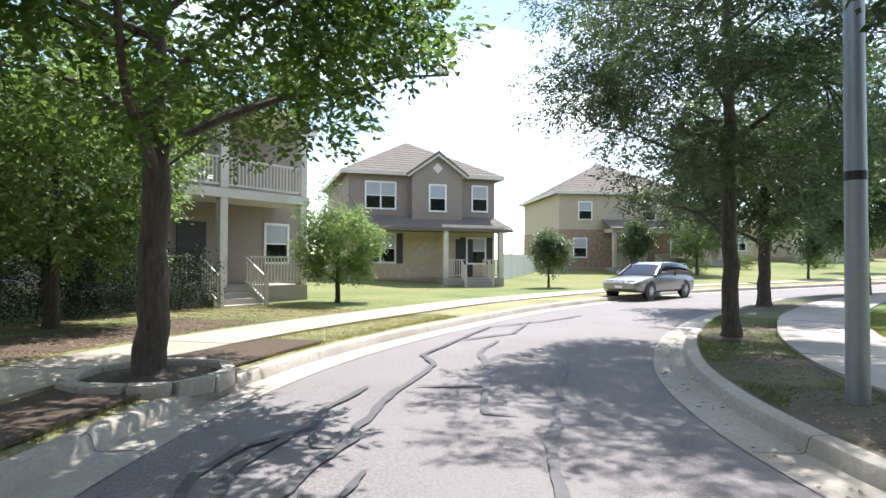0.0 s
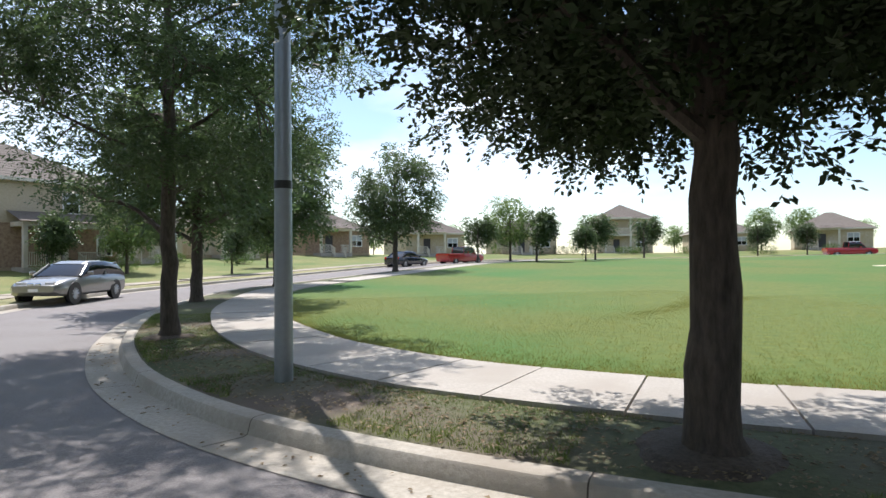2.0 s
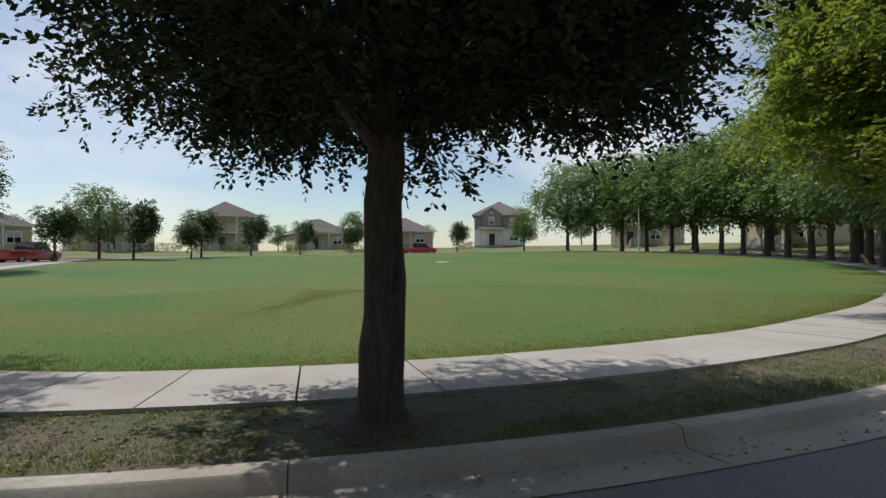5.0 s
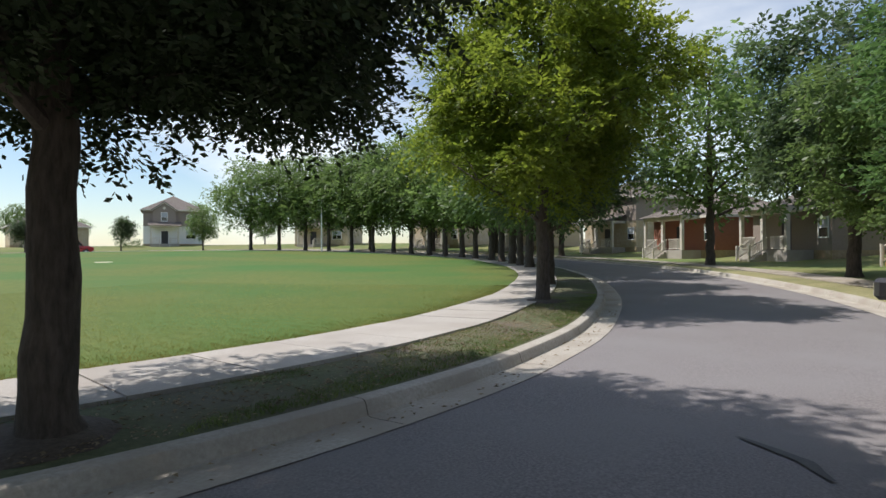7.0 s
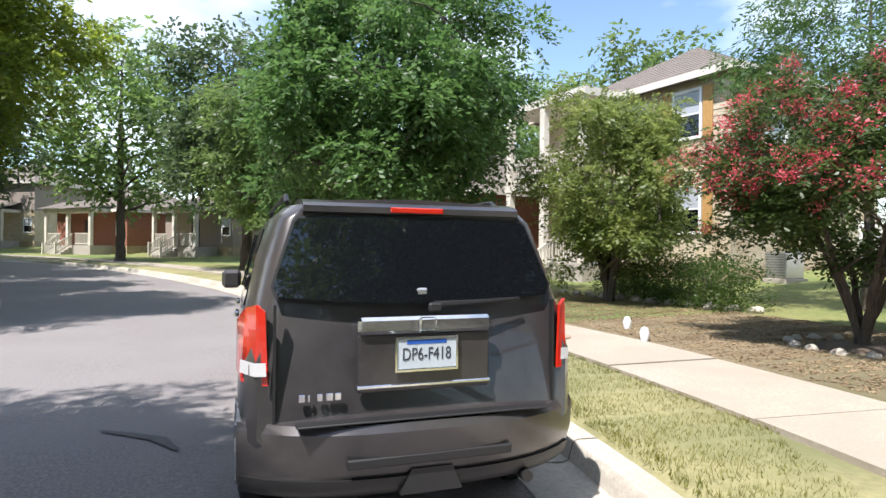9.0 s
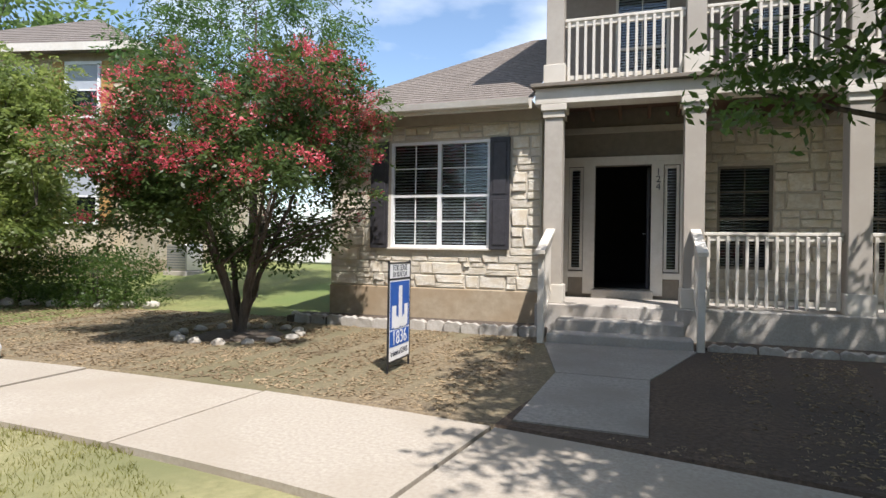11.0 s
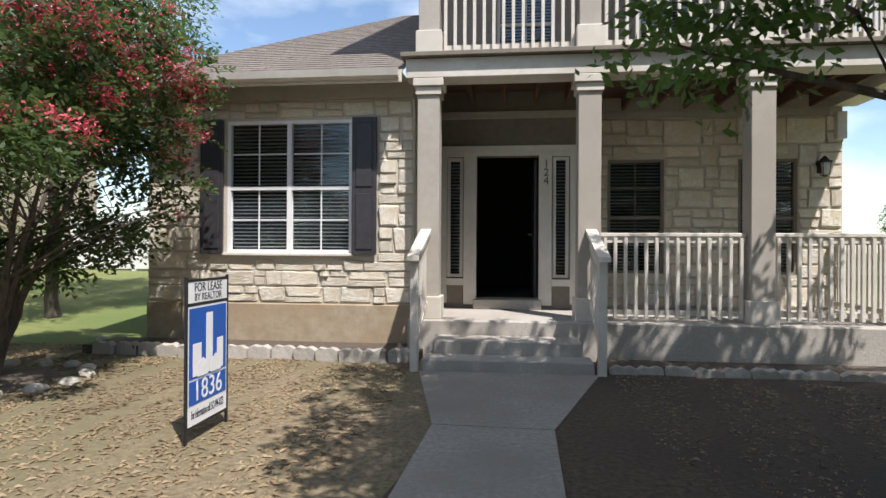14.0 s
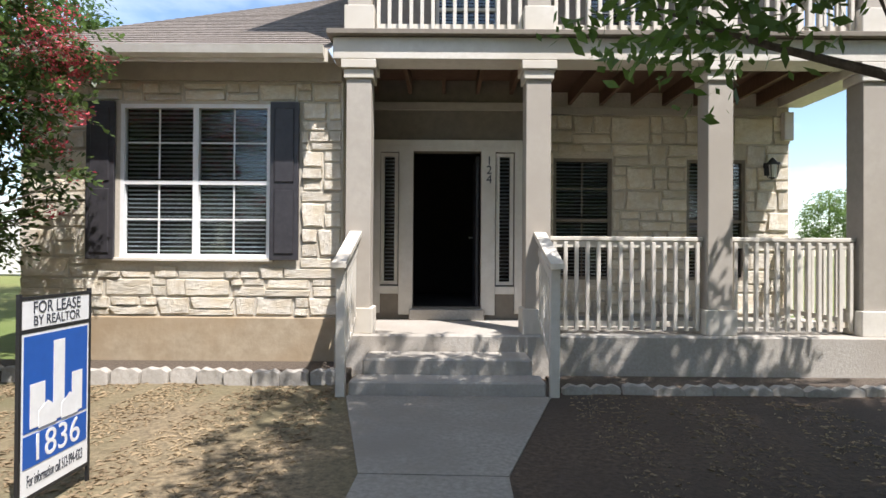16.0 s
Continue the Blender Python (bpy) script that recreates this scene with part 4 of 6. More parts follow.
# hand rails of the steps
for x in (-0.58, 1.44):
    h = part("stair_rail", bx(x - 0.045, x + 0.045, 9.49, 9.58, 0.18, 1.42, 0.006), CREAM, house, "sloping white painted stair rail")
    bm = prism(bmesh.new(), [(9.40, 1.42), (9.40, 1.47), (10.41, 1.80), (10.41, 1.75)], x - 0.065, x + 0.065)
    part("hand_rail", bm, CREAM, h)
    bm = prism(bmesh.new(), [(9.58, 1.28), (9.58, 1.36), (10.41, 1.63), (10.41, 1.55)], x - 0.02, x + 0.02)
    part("rail", bm, CREAM, h)
    bm = prism(bmesh.new(), [(9.58, 0.44), (9.58, 0.50), (10.41, 0.92), (10.41, 0.86)], x - 0.02, x + 0.02)
    part("rail", bm, CREAM, h)
    for k in range(6):
        y = 9.7 + k * 0.12
        part("picket", bx(x - 0.018, x + 0.018, y, y + 0.036, 0.50 + (y - 9.58) * 0.5, 1.34 + (y - 9.58) * 0.32), CREAM, h)


def letters(text, size, m, material, parent, name="lettering", depth=0.003, squeeze=1.0):
    cu = bpy.data.curves.new("lettering", "FONT")
    cu.body, cu.size, cu.extrude, cu.align_x, cu.align_y = text, size, depth, "CENTER", "CENTER"
    tmp = new("lettering", cu)
    me = bpy.data.meshes.new_from_object(tmp.evaluated_get(bpy.context.evaluated_depsgraph_get()))
    bpy.data.objects.remove(tmp)
    me.materials.clear()
    me.materials.append(material)
    o = part(name, me, material, parent)
    o.matrix_basis = m @ Matrix.Diagonal((squeeze, 1, 1, 1))
    return o


for k, ch in enumerate("124"):
    letters(ch, 0.16, pose(0.985, 11.79, 2.80 - k * 0.125, 90, 0, 0), INK, house, "house_number")
# wall lantern
sconce = thing("wall_lantern", pose(5.0, 12.31, 2.78), "small black wall lantern on the stone wall", "lamp")
bm = bx(-0.05, 0.05, 0.02, 0.05, -0.08, 0.1)
tube(bm, [(0, 0.03, 0.05), (0, -0.06, 0.14), (0, -0.1, 0.1)], [0.012] * 3, 6)
part("bracket", bm, BLACK, sconce)
bm = prism(bmesh.new(), [(-0.07, -0.17), (0.07, -0.17), (0.07, -0.03), (-0.07, -0.03)], 0.06, 0.085, "z")
tube(bm, [(0, -0.1, 0.085), (0, -0.1, 0.16)], [0.075, 0.01], 6)
for a in range(4):
    sx, sy = (-1, 1, 1, -1)[a] * 0.055, (-1, -1, 1, 1)[a] * 0.055
    tube(bm, [(sx * 0.75, -0.1 + sy * 0.75, -0.12), (sx, -0.1 + sy, 0.06)], [0.006, 0.006], 4)
tube(bm, [(0, -0.1, -0.15), (0, -0.1, -0.12)], [0.012, 0.055], 6)
part("cage", bm, BLACK, sconce)
part("glass", tube(bmesh.new(), [(0, -0.1, -0.118), (0, -0.1, 0.058)], [0.042, 0.056], 8), LAMP_CLEAR, sconce)
spout = thing("downspout_head", pose(5.27, 12.33, 3.1), "cream painted downspout box at the wall's corner", "downspout")
part("box", bx(-0.07, 0.07, -0.06, 0.03, 0.1, 0.5, 0.01), CREAM, spout)

# front path to the steps: two slabs
path = tagged(new("front_path"), "grey concrete path flaring out to the porch steps", "path", kind="structure")
for poly in ([(-0.52, 9.48), (-0.12, 7.56), (0.79, 7.53), (1.40, 9.48)], [(-0.12, 7.545), (-0.2, 5.75), (0.74, 5.70), (0.79, 7.515)]):
    bm = prism(bmesh.new(), poly[::-1], 0.08, 0.225, "z")
    part("slab", bm, OLD_CONCRETE, path)

# planting beds and scalloped edging
part_bed = tagged(part("bed", prism(bmesh.new(), [(-4.9, 10.0), (-0.6, 10.05), (-0.6, 10.66), (-4.9, 10.66)][::-1], 0.1, 0.32, "z"), SOIL), "dry mulch planting bed along the wall", "planting bed", kind="structure")
tagged(part("bed", prism(bmesh.new(), [(1.5, 9.72), (6.2, 9.72), (6.2, 10.33), (1.5, 10.33)][::-1], 0.1, 0.245, "z"), SOIL), "dark soil bed below the porch slab", "planting bed", kind="structure")


def edging_stone(w, h, seed):
    rnd = random.Random(seed)
    bm = bmesh.new()
    prism(bm, [(-w / 2, 0), (w / 2, 0), (w / 2, h * 0.82), (w * 0.25, h), (0, h * 0.9), (-w * 0.25, h), (-w / 2, h * 0.82)], -0.05, 0.05, "y")
    bmesh.ops.bevel(bm, geom=bm.edges[:], offset=0.01, segments=1, affect="EDGES")
    for v in bm.verts:
        v.co += Vector([rnd.uniform(-0.006, 0.006) for _ in range(3)])
    me = mesh_of(bm, CONCRETE)
    return me


EDGE = [edging_stone(0.28, 0.2, s) for s in range(4)]
rs = random.Random(4)


def edging(x, y, z, a, s=1.0):
    o = new("edging_stone", rs.choice(EDGE))
    o.matrix_basis = pose(x, y, z, rs.uniform(-5, 5), rs.uniform(-4, 4), a + rs.uniform(-4, 4)) @ Matrix.Scale(s, 4)
    tagged(o, "scalloped grey concrete edging block beside a bed", "edging stone", "edging of the beds")


for k in range(14):
    edging(-4.6 + k * 0.29, 10.0 + 0.05 * math.sin(k), 0.17, 0)
for k in range(16):
    edging(1.68 + k * 0.29, 9.66 + 0.02 * math.sin(k * 1.3), 0.1 + 0.02 * rs.random(), 0)
ROCK = []
for s in range(4):
    bm = bmesh.new()
    bmesh.ops.create_icosphere(bm, subdivisions=2, radius=0.5)
    for v in bm.verts:
        n_ = noise.noise(v.co * 2.2 + Vector((s * 7, 0, 0)))
        v.co = Vector((v.co.x, v.co.y * 0.75, v.co.z * 0.6)) * (1 + 0.35 * n_)
    ROCK.append(mesh_of(bm, KERB))


def rock(x, y, size, label, group):
    o = new("rock", rs.choice(ROCK))
    o.matrix_basis = pose(x, y, ground_at(x, y) + size * 0.14, 0, 0, rs.uniform(0, 360)) @ Matrix.Scale(size, 4)
    tagged(o, label, "stone", group)


for k in range(15):
    a = k / 15 * math.tau
    rock(-4.66 + 0.85 * math.cos(a), 8.45 + 0.8 * math.sin(a), 0.2, "pale rounded stone round a crape myrtle", "stones round the myrtle")
def ring_stone(seed):
    """A flat rough block, slightly bowed and chipped."""
    rnd = random.Random(seed)
    bm = bx(-0.21, 0.21, -0.085, 0.085, -0.06, 0.13, 0.018)
    for v in bm.verts:
        v.co += Vector([rnd.uniform(-0.014, 0.014) for _ in range(3)])
    return mesh_of(bm, KERB)


RING = [ring_stone(q) for q in range(5)]
for k in range(12):
    a = k / 12 * math.tau
    o = new("ring_stone", RING[k % 5])
    o.matrix_basis = pose(7.14 + 0.82 * math.cos(a), 0.27 + 0.82 * math.sin(a), ground_at(7.14, 0.27) - 0.045, rs.uniform(-4, 4), rs.uniform(-3, 3), math.degrees(a) + 90)
    tagged(o, "flat rough limestone block round an oak's foot", "stone", "stones round the oak")
for k in range(10):
    a = k / 10 * math.tau
    rock(4.1 + 0.62 * math.cos(a), 5.1 + 0.62 * math.sin(a), 0.22, "grey edging stone round a young oak", "stones round the young oak")
for x, y in ((-5.0, 10.3), (-4.8, 10.5), (-5.3, 10.9)):
    rock(x, y, 0.2, "loose pale stone at the house corner", "loose stones")
for x, y, r in ((7.14, 0.27, 0.8), (-1.0, -4.45, 0.56), (4.1, 5.1, 0.55), (-4.66, 8.45, 0.75), (-13.2, -6.2, 0.7), (6.95, -8.95, 0.5)):
    bm = bmesh.new()
    c = bm.verts.new((x, y, ground_at(x, y) + 0.07))
    ring = []
    for k in range(28):
        a = k / 28 * math.tau
        q = r * (1 + 0.22 * noise.noise((math.cos(a) * 2 + x, math.sin(a) * 2, 0)))
        ring.append(bm.verts.new((x + q * math.cos(a), y + q * math.sin(a), ground_at(x, y) - 0.03)))
    inn = [bm.verts.new((x + (v.co.x - x) * 0.75, y + (v.co.y - y) * 0.75, ground_at(x, y) + 0.022)) for v in ring]
    for k in range(28):
        bm.faces.new((ring[k], ring[(k + 1) % 28], inn[(k + 1) % 28], inn[k]))
        bm.faces.new((inn[k], inn[(k + 1) % 28], c))
    tagged(part("bare_soil", bm, SOIL), "patch of bare dark soil round a tree", "soil", kind="structure")


def litter_band(x0, x1, d0, d1, material, label, lift=0.007):
    """A thin sheet of litter along the pavement's far edge, 6 mm over the ground, ragged on its far side."""
    p = outer(0.0)
    idx = [i for i in range(NL) if x0 < p[i][0] < x1 and p[i][1] > -4]
    bm = bmesh.new()
    prev = None
    for i in idx:
        row = []
        for k in range(11):
            d = d0 + (d1 + 0.5 * noise.noise((i * 0.23, 0, 0)) - d0) * (0, 0.006, 0.15, 0.3, 0.42, 0.54, 0.66, 0.78, 0.9, 0.97, 1.0)[k]
            q = LOOP[i] + NORM[i] * (WIDTH[i] + d)
            row.append(bm.verts.new((q[0], q[1], float(rise(q[0], q[1])) + lot(d) + (lift if 0 < k < 10 else -0.02))))
        if prev:
            for k in range(10):
                bm.faces.new((prev[k], prev[k + 1], row[k + 1], row[k]))
        prev = row
    bmesh.ops.recalc_face_normals(bm, faces=bm.faces[:])
    return tagged(part("leaf_litter", bm, material), label, "leaf litter", kind="structure")


litter_band(-8.0, -0.2, 3.02, 7.6, YARD, "straw-coloured leaf litter over the front yard")
# mulch sheet right of the path; its dark tone includes painted shade
litter_band(-0.75, 6.2, 3.02, 8.4, MULCH, "dark brown mulch, coloured darker still for the front yard's shade", 0.012)
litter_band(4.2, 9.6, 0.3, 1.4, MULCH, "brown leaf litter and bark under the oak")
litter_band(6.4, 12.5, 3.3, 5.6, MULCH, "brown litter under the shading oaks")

# ---- the lease sign ----
sign = thing("lease_sign", pose(-1.70, 7.17, 0.2, 0, 0, 90), "blue and white metal lease sign in a black frame", "sign")
bm = bmesh.new()
for x in (-0.29, 0.275):
    box(bm, x, x + 0.018, -0.009, 0.009, -0.1, 1.14)
for z in (0.12, 0.96, 1.125):
    box(bm, -0.272, 0.275, -0.008, 0.008, z - 0.018, z)
part("frame", bm, BLACK, sign)
panel = part("panel", bx(-0.27, 0.273, -0.006, 0.003, 0.122, 0.94), PAPER, sign)
part("top_panel", bx(-0.27, 0.273, -0.006, 0.003, 0.962, 1.105), PAPER, sign)
part("blue_field", bx(-0.255, 0.258, -0.0085, -0.007, 0.44, 0.925), BLUE, panel)
part("blue_field", bx(-0.255, 0.258, -0.0085, -0.007, 0.262, 0.425), BLUE, panel)
for a, b, h in ((-0.21, -0.1, 0.68), (-0.035, 0.055, 0.88), (0.12, 0.21, 0.68)):
    part("tower_shape", bx(a, b, -0.011, -0.009, 0.455, h), PAPER, panel)
for a, b in ((-0.15, -0.01), (0.03, 0.17)):
    part("house_shape", prism(bmesh.new(), [(a, 0.445), (b, 0.445), (b, 0.53), ((a + b) / 2, 0.575), (a, 0.53)], -0.0125, -0.0113, "y"), PAPER, panel)
S_ = -0.0095
letters("1836", 0.2, pose(0, S_, 0.343, 90), PAPER, sign, squeeze=1.0, depth=0.001)
letters("FOR LEASE", 0.088, pose(0, -0.0075, 1.065, 90), INK, sign, depth=0.001, squeeze=0.92)
letters("BY REALTOR", 0.072, pose(0, -0.0075, 0.998, 90), INK, sign, depth=0.001, squeeze=0.92)
letters("For information call 512-994-4323", 0.085, pose(0, -0.0075, 0.192, 90), INK, sign, depth=0.001, squeeze=0.38)

# ---- street furniture ----
pole = thing("street_lamp", pose(3.12, -5.97, 0.12), "tall grey galvanised street lamp pole", "street lamp")
part("pole", tube(bmesh.new(), [(0, 0, 0), (0, 0, 4.5), (0, 0, 9.0)], [0.105, 0.088, 0.065], 20), STEEL, pole, smooth=True)
part("band", tube(bmesh.new(), [(0, 0, 2.22), (0, 0, 2.31)], [0.101, 0.101], 20), BLACK, pole)
bm = tube(bmesh.new(), [(0, 0, 8.95), (-0.5, 0.5, 9.3), (-1.2, 1.2, 9.35)], [0.04, 0.035, 0.03], 8)
part("arm", bm, STEEL, pole)
part("lamp_head", bx(-1.65, -1.1, 1.05, 1.35, 9.3, 9.42, 0.03), STEEL, pole)
for x, y in ((-7.1, 6.55), (-5.95, 6.0)):
    g = thing("path_light", pose(x, y, ground_at(x, y)), "small white round garden light by the pavement", "garden light", "garden lights")
    bm = tube(bmesh.new(), [(0, 0, -0.02), (0, 0, 0.06), (0, 0, 0.13), (0, 0, 0.19), (0, 0, 0.21)], [0.04, 0.06, 0.068, 0.045, 0.01], 14)
    part("globe", bm, PAPER, g, smooth=True)
cover = thing("manhole_cover", pose(-6.7, 4.85, 0.2), "rusty round iron cover set in the yard", "manhole cover")
bm = tube(bmesh.new(), [(0, 0, -0.02), (0, 0, 0.022)], [0.36, 0.36], 28)
for k in range(8):
    box(bm, -0.3 + k * 0.08, -0.26 + k * 0.08, -0.18, 0.18, 0.022, 0.03)
part("lid", bm, BROWNSTONE, cover)


# ---- vehicles ----
def loft(bm, stations):
    """Rings of equal length joined along the body, closed at both ends."""
    rs_ = [[bm.verts.new(p) for p in s] for s in stations]
    n = len(rs_[0])
    for a, b in zip(rs_, rs_[1:]):
        for k in range(n):
            bm.faces.new((a[k], a[(k + 1) % n], b[(k + 1) % n], b[k]))
    bm.faces.new(rs_[0][::-1])
    bm.faces.new(rs_[-1])
    bmesh.ops.recalc_face_normals(bm, faces=bm.faces[:])
    return bm


def section(x, w, zb, zt, wt, r=0.5):
    """A rounded body section across the car at x: half width w at the belt, wt on top."""
    h = zt - zb
    half = [(0, zb), (w * 0.86, zb), (w * 0.97, zb + 0.12 * h), (w, zb + 0.45 * h), (w * 0.99, zb + 0.7 * h), (wt + (w - wt) * 0.35, zt - 0.1 * h), (wt, zt - 0.03 * h), (wt * 0.7, zt), (0, zt + 0.01)]
    return [(x, y, z) for y, z in half] + [(x, -y, z) for y, z in half[-2:0:-1]]


def wheel(parent, x, y, r, w, rim_mat=ALLOY):
    side = 1 if y > 0 else -1
    tyre = part("wheel", tube(bmesh.new(), [(x, y - side * w, r), (x, y - side * w, r), (x, y - side * 0.03, r), (x, y, r)], [r * 0.8, r * 0.99, r * 0.99, r * 0.86], 24), RUBBER, parent, "black tyre", smooth=False)
    bm = tube(bmesh.new(), [(x, y - side * 0.05, r), (x, y - side * 0.01, r)], [r * 0.66, r * 0.66], 20)
    for k in range(10):
        a = k / 10 * math.tau
        tube(bm, [(x, y + side * 0.002, r), (x + math.cos(a) * r * 0.62, y + side * 0.004, r + math.sin(a) * r * 0.62)], [0.03, 0.022], 5)
    part("rim", bm, rim_mat, tyre)


def car(name, m, label, L, W, H, belt, paint, style="sedan"):
    """A parked car that points along +x, its rear at x=0."""
    root = thing(name, m, label, "car")
    w = W / 2
    lo = 0.24
    if style == "pickup":
        st = [(0, .96, .5, belt), (.15, 1, lo, belt), (.45 * L, 1, lo, belt), (.7 * L, 1, lo, belt), (.93 * L, .98, lo, belt - .06), (L, .86, .45, belt - .18)]
        gh = [(.42 * L, belt - .02, .98), (.44 * L, H - .04, .8), (.58 * L, H, .8), (.66 * L, H - .05, .8), (.76 * L, belt - .03, .95)]
    elif style == "wagon":
        st = [(0, .88, .42, belt - .12), (.1, .97, lo, belt), (.3 * L, 1, lo, belt), (.62 * L, 1, lo, belt - .02), (.85 * L, .98, lo, belt - .14), (.96 * L, .92, lo + .04, belt - .24), (L, .74, .4, belt - .34)]
        gh = [(.02 * L, belt - .04, .9), (.11 * L, H - .05, .72), (.3 * L, H, .74), (.48 * L, H - .02, .74), (.56 * L, H - .12, .73), (.71 * L, belt - .05, .88)]
    else:
        st = [(0, .88, .42, belt - .1), (.1, .97, lo, belt), (.3 * L, 1, lo, belt), (.62 * L, 1, lo, belt - .02), (.85 * L, .98, lo, belt - .12), (.96 * L, .92, lo + .04, belt - .22), (L, .74, .4, belt - .32)]
        gh = [(.1 * L, belt - .04, .88), (.26 * L, H - .04, .7), (.42 * L, H, .72), (.52 * L, H - .06, .72), (.69 * L, belt - .05, .88)]
    body = part("body", loft(bmesh.new(), [section(x, w * k, zb, zt, w * k * 0.86) for x, k, zb, zt in st]), paint, root, smooth=True)
    cab = [section(x, w * (0.9 + 0.06 * (z < belt)), belt - .12, max(z, belt - .06), w * k) for x, z, k in gh]
    part("greenhouse", loft(bmesh.new(), cab), TINT, root, "dark tinted windows", smooth=True)
    bm = bmesh.new()
    roof = [(x, z, k) for x, z, k in gh if z > belt]
    loft(bm, [[(x, w * k * 0.98, z - .03), (x, w * k * .7, z + .012), (x, 0, z + .022), (x, -w * k * .7, z + .012), (x, -w * k * 0.98, z - .03), (x, 0, z - .02)] for x, z, k in roof])
    for sy in (1, -1):
        for a, b in zip(gh, gh[1:]):
            if min(a[1], b[1]) < belt:
                tube(bm, [(a[0], sy * w * (a[2] if a[1] > belt else .9), max(a[1], belt - .05)), (b[0], sy * w * (b[2] if b[1] > belt else .9), max(b[1], belt - .05))], [.035, .035], 6)
        mid = (gh[1][0] + gh[-2][0]) / 2
        tube(bm, [(mid, sy * w * .93, belt - .05), (mid, sy * w * .74, H - .03)], [.035, .03], 6)
    part("roof", bm, paint, root)
    for x in (.19 * L, .81 * L):
        for y in (w * .985, -w * .985):
            wheel(root, x, y, 0.32, 0.2)
            bm = bmesh.new()
            tube(bm, [(x, y * .90, .33), (x, y * 1.004, .33)], [.385, .385], 24)
            part("wheel_arch", bm, BLACK, root)
    for sy in (1, -1):
        part("headlight", bx(L - .28, L - .1, sy * w * .52 - .17, sy * w * .52 + .17, belt - .36, belt - .21, .03), LAMP_CLEAR, root)
        part("tail_lamp", bx(-.01, .16, sy * w * .74 - .12, sy * w * .74 + .12, belt - .24, belt - .04, .03), LAMP_RED, root)
        part("mirror", bx(.63 * L, .66 * L, sy * (w + .1) - .09, sy * (w + .1) + .09, belt - .02, belt + .11, .03), paint, root)
        bm = bx(.42 * L, .46 * L, sy * w - .01, sy * w + .012, belt - .17, belt - .145)
        part("door_handle", bm, paint, root)
    part("bumper_grille", bx(L - .1, L - .012, -w * .42, w * .42, belt - .5, belt - .33, .02), BLACK, root)
    for sy in (-.12, .12):
        part("grille", bx(L - .12, L - .02, sy - .1, sy + .1, belt - .37, belt - .25, .03), CHROME, root)
    part("number_plate", bx(L - .02, L + .006, -.16, .16, .42, .52), PAPER, root)
    return root


def at_kerb(i, d, rz=0.0):
    """A pose on the road at loop index i, d metres from the park kerb, along the street."""
    p = LOOP[i] + NORM[i] * d
    t = np.array((-NORM[i][1], NORM[i][0]))
    return pose(p[0], p[1], float(rise(p[0], p[1])) + 0.02, 0, 0, math.degrees(math.atan2(t[1], t[0])) + rz)


car("estate_car", pose(18.55, -19.9, 0.1, 0, 0, 106), "silver grey estate car parked at the kerb", 4.45, 1.8, 1.44, 0.96, SILVER, "wagon")
car("sedan", pose(15.6, -48.4, 0.72, 0, 0, 250), "dark navy car parked across the park", 4.6, 1.8, 1.45, 0.95, NAVY)
car("pickup_truck", pose(13.0, -56.8, 0.88, 0, 0, 238), "red pickup truck parked across the park", 5.4, 1.95, 1.8, 1.1, REDPAINT, "pickup")
car("pickup_truck", pose(-30, -80.5, 1.3, 0, 0, 178), "red pickup truck parked beyond the lawn", 5.4, 1.95, 1.8, 1.1, REDPAINT, "pickup")


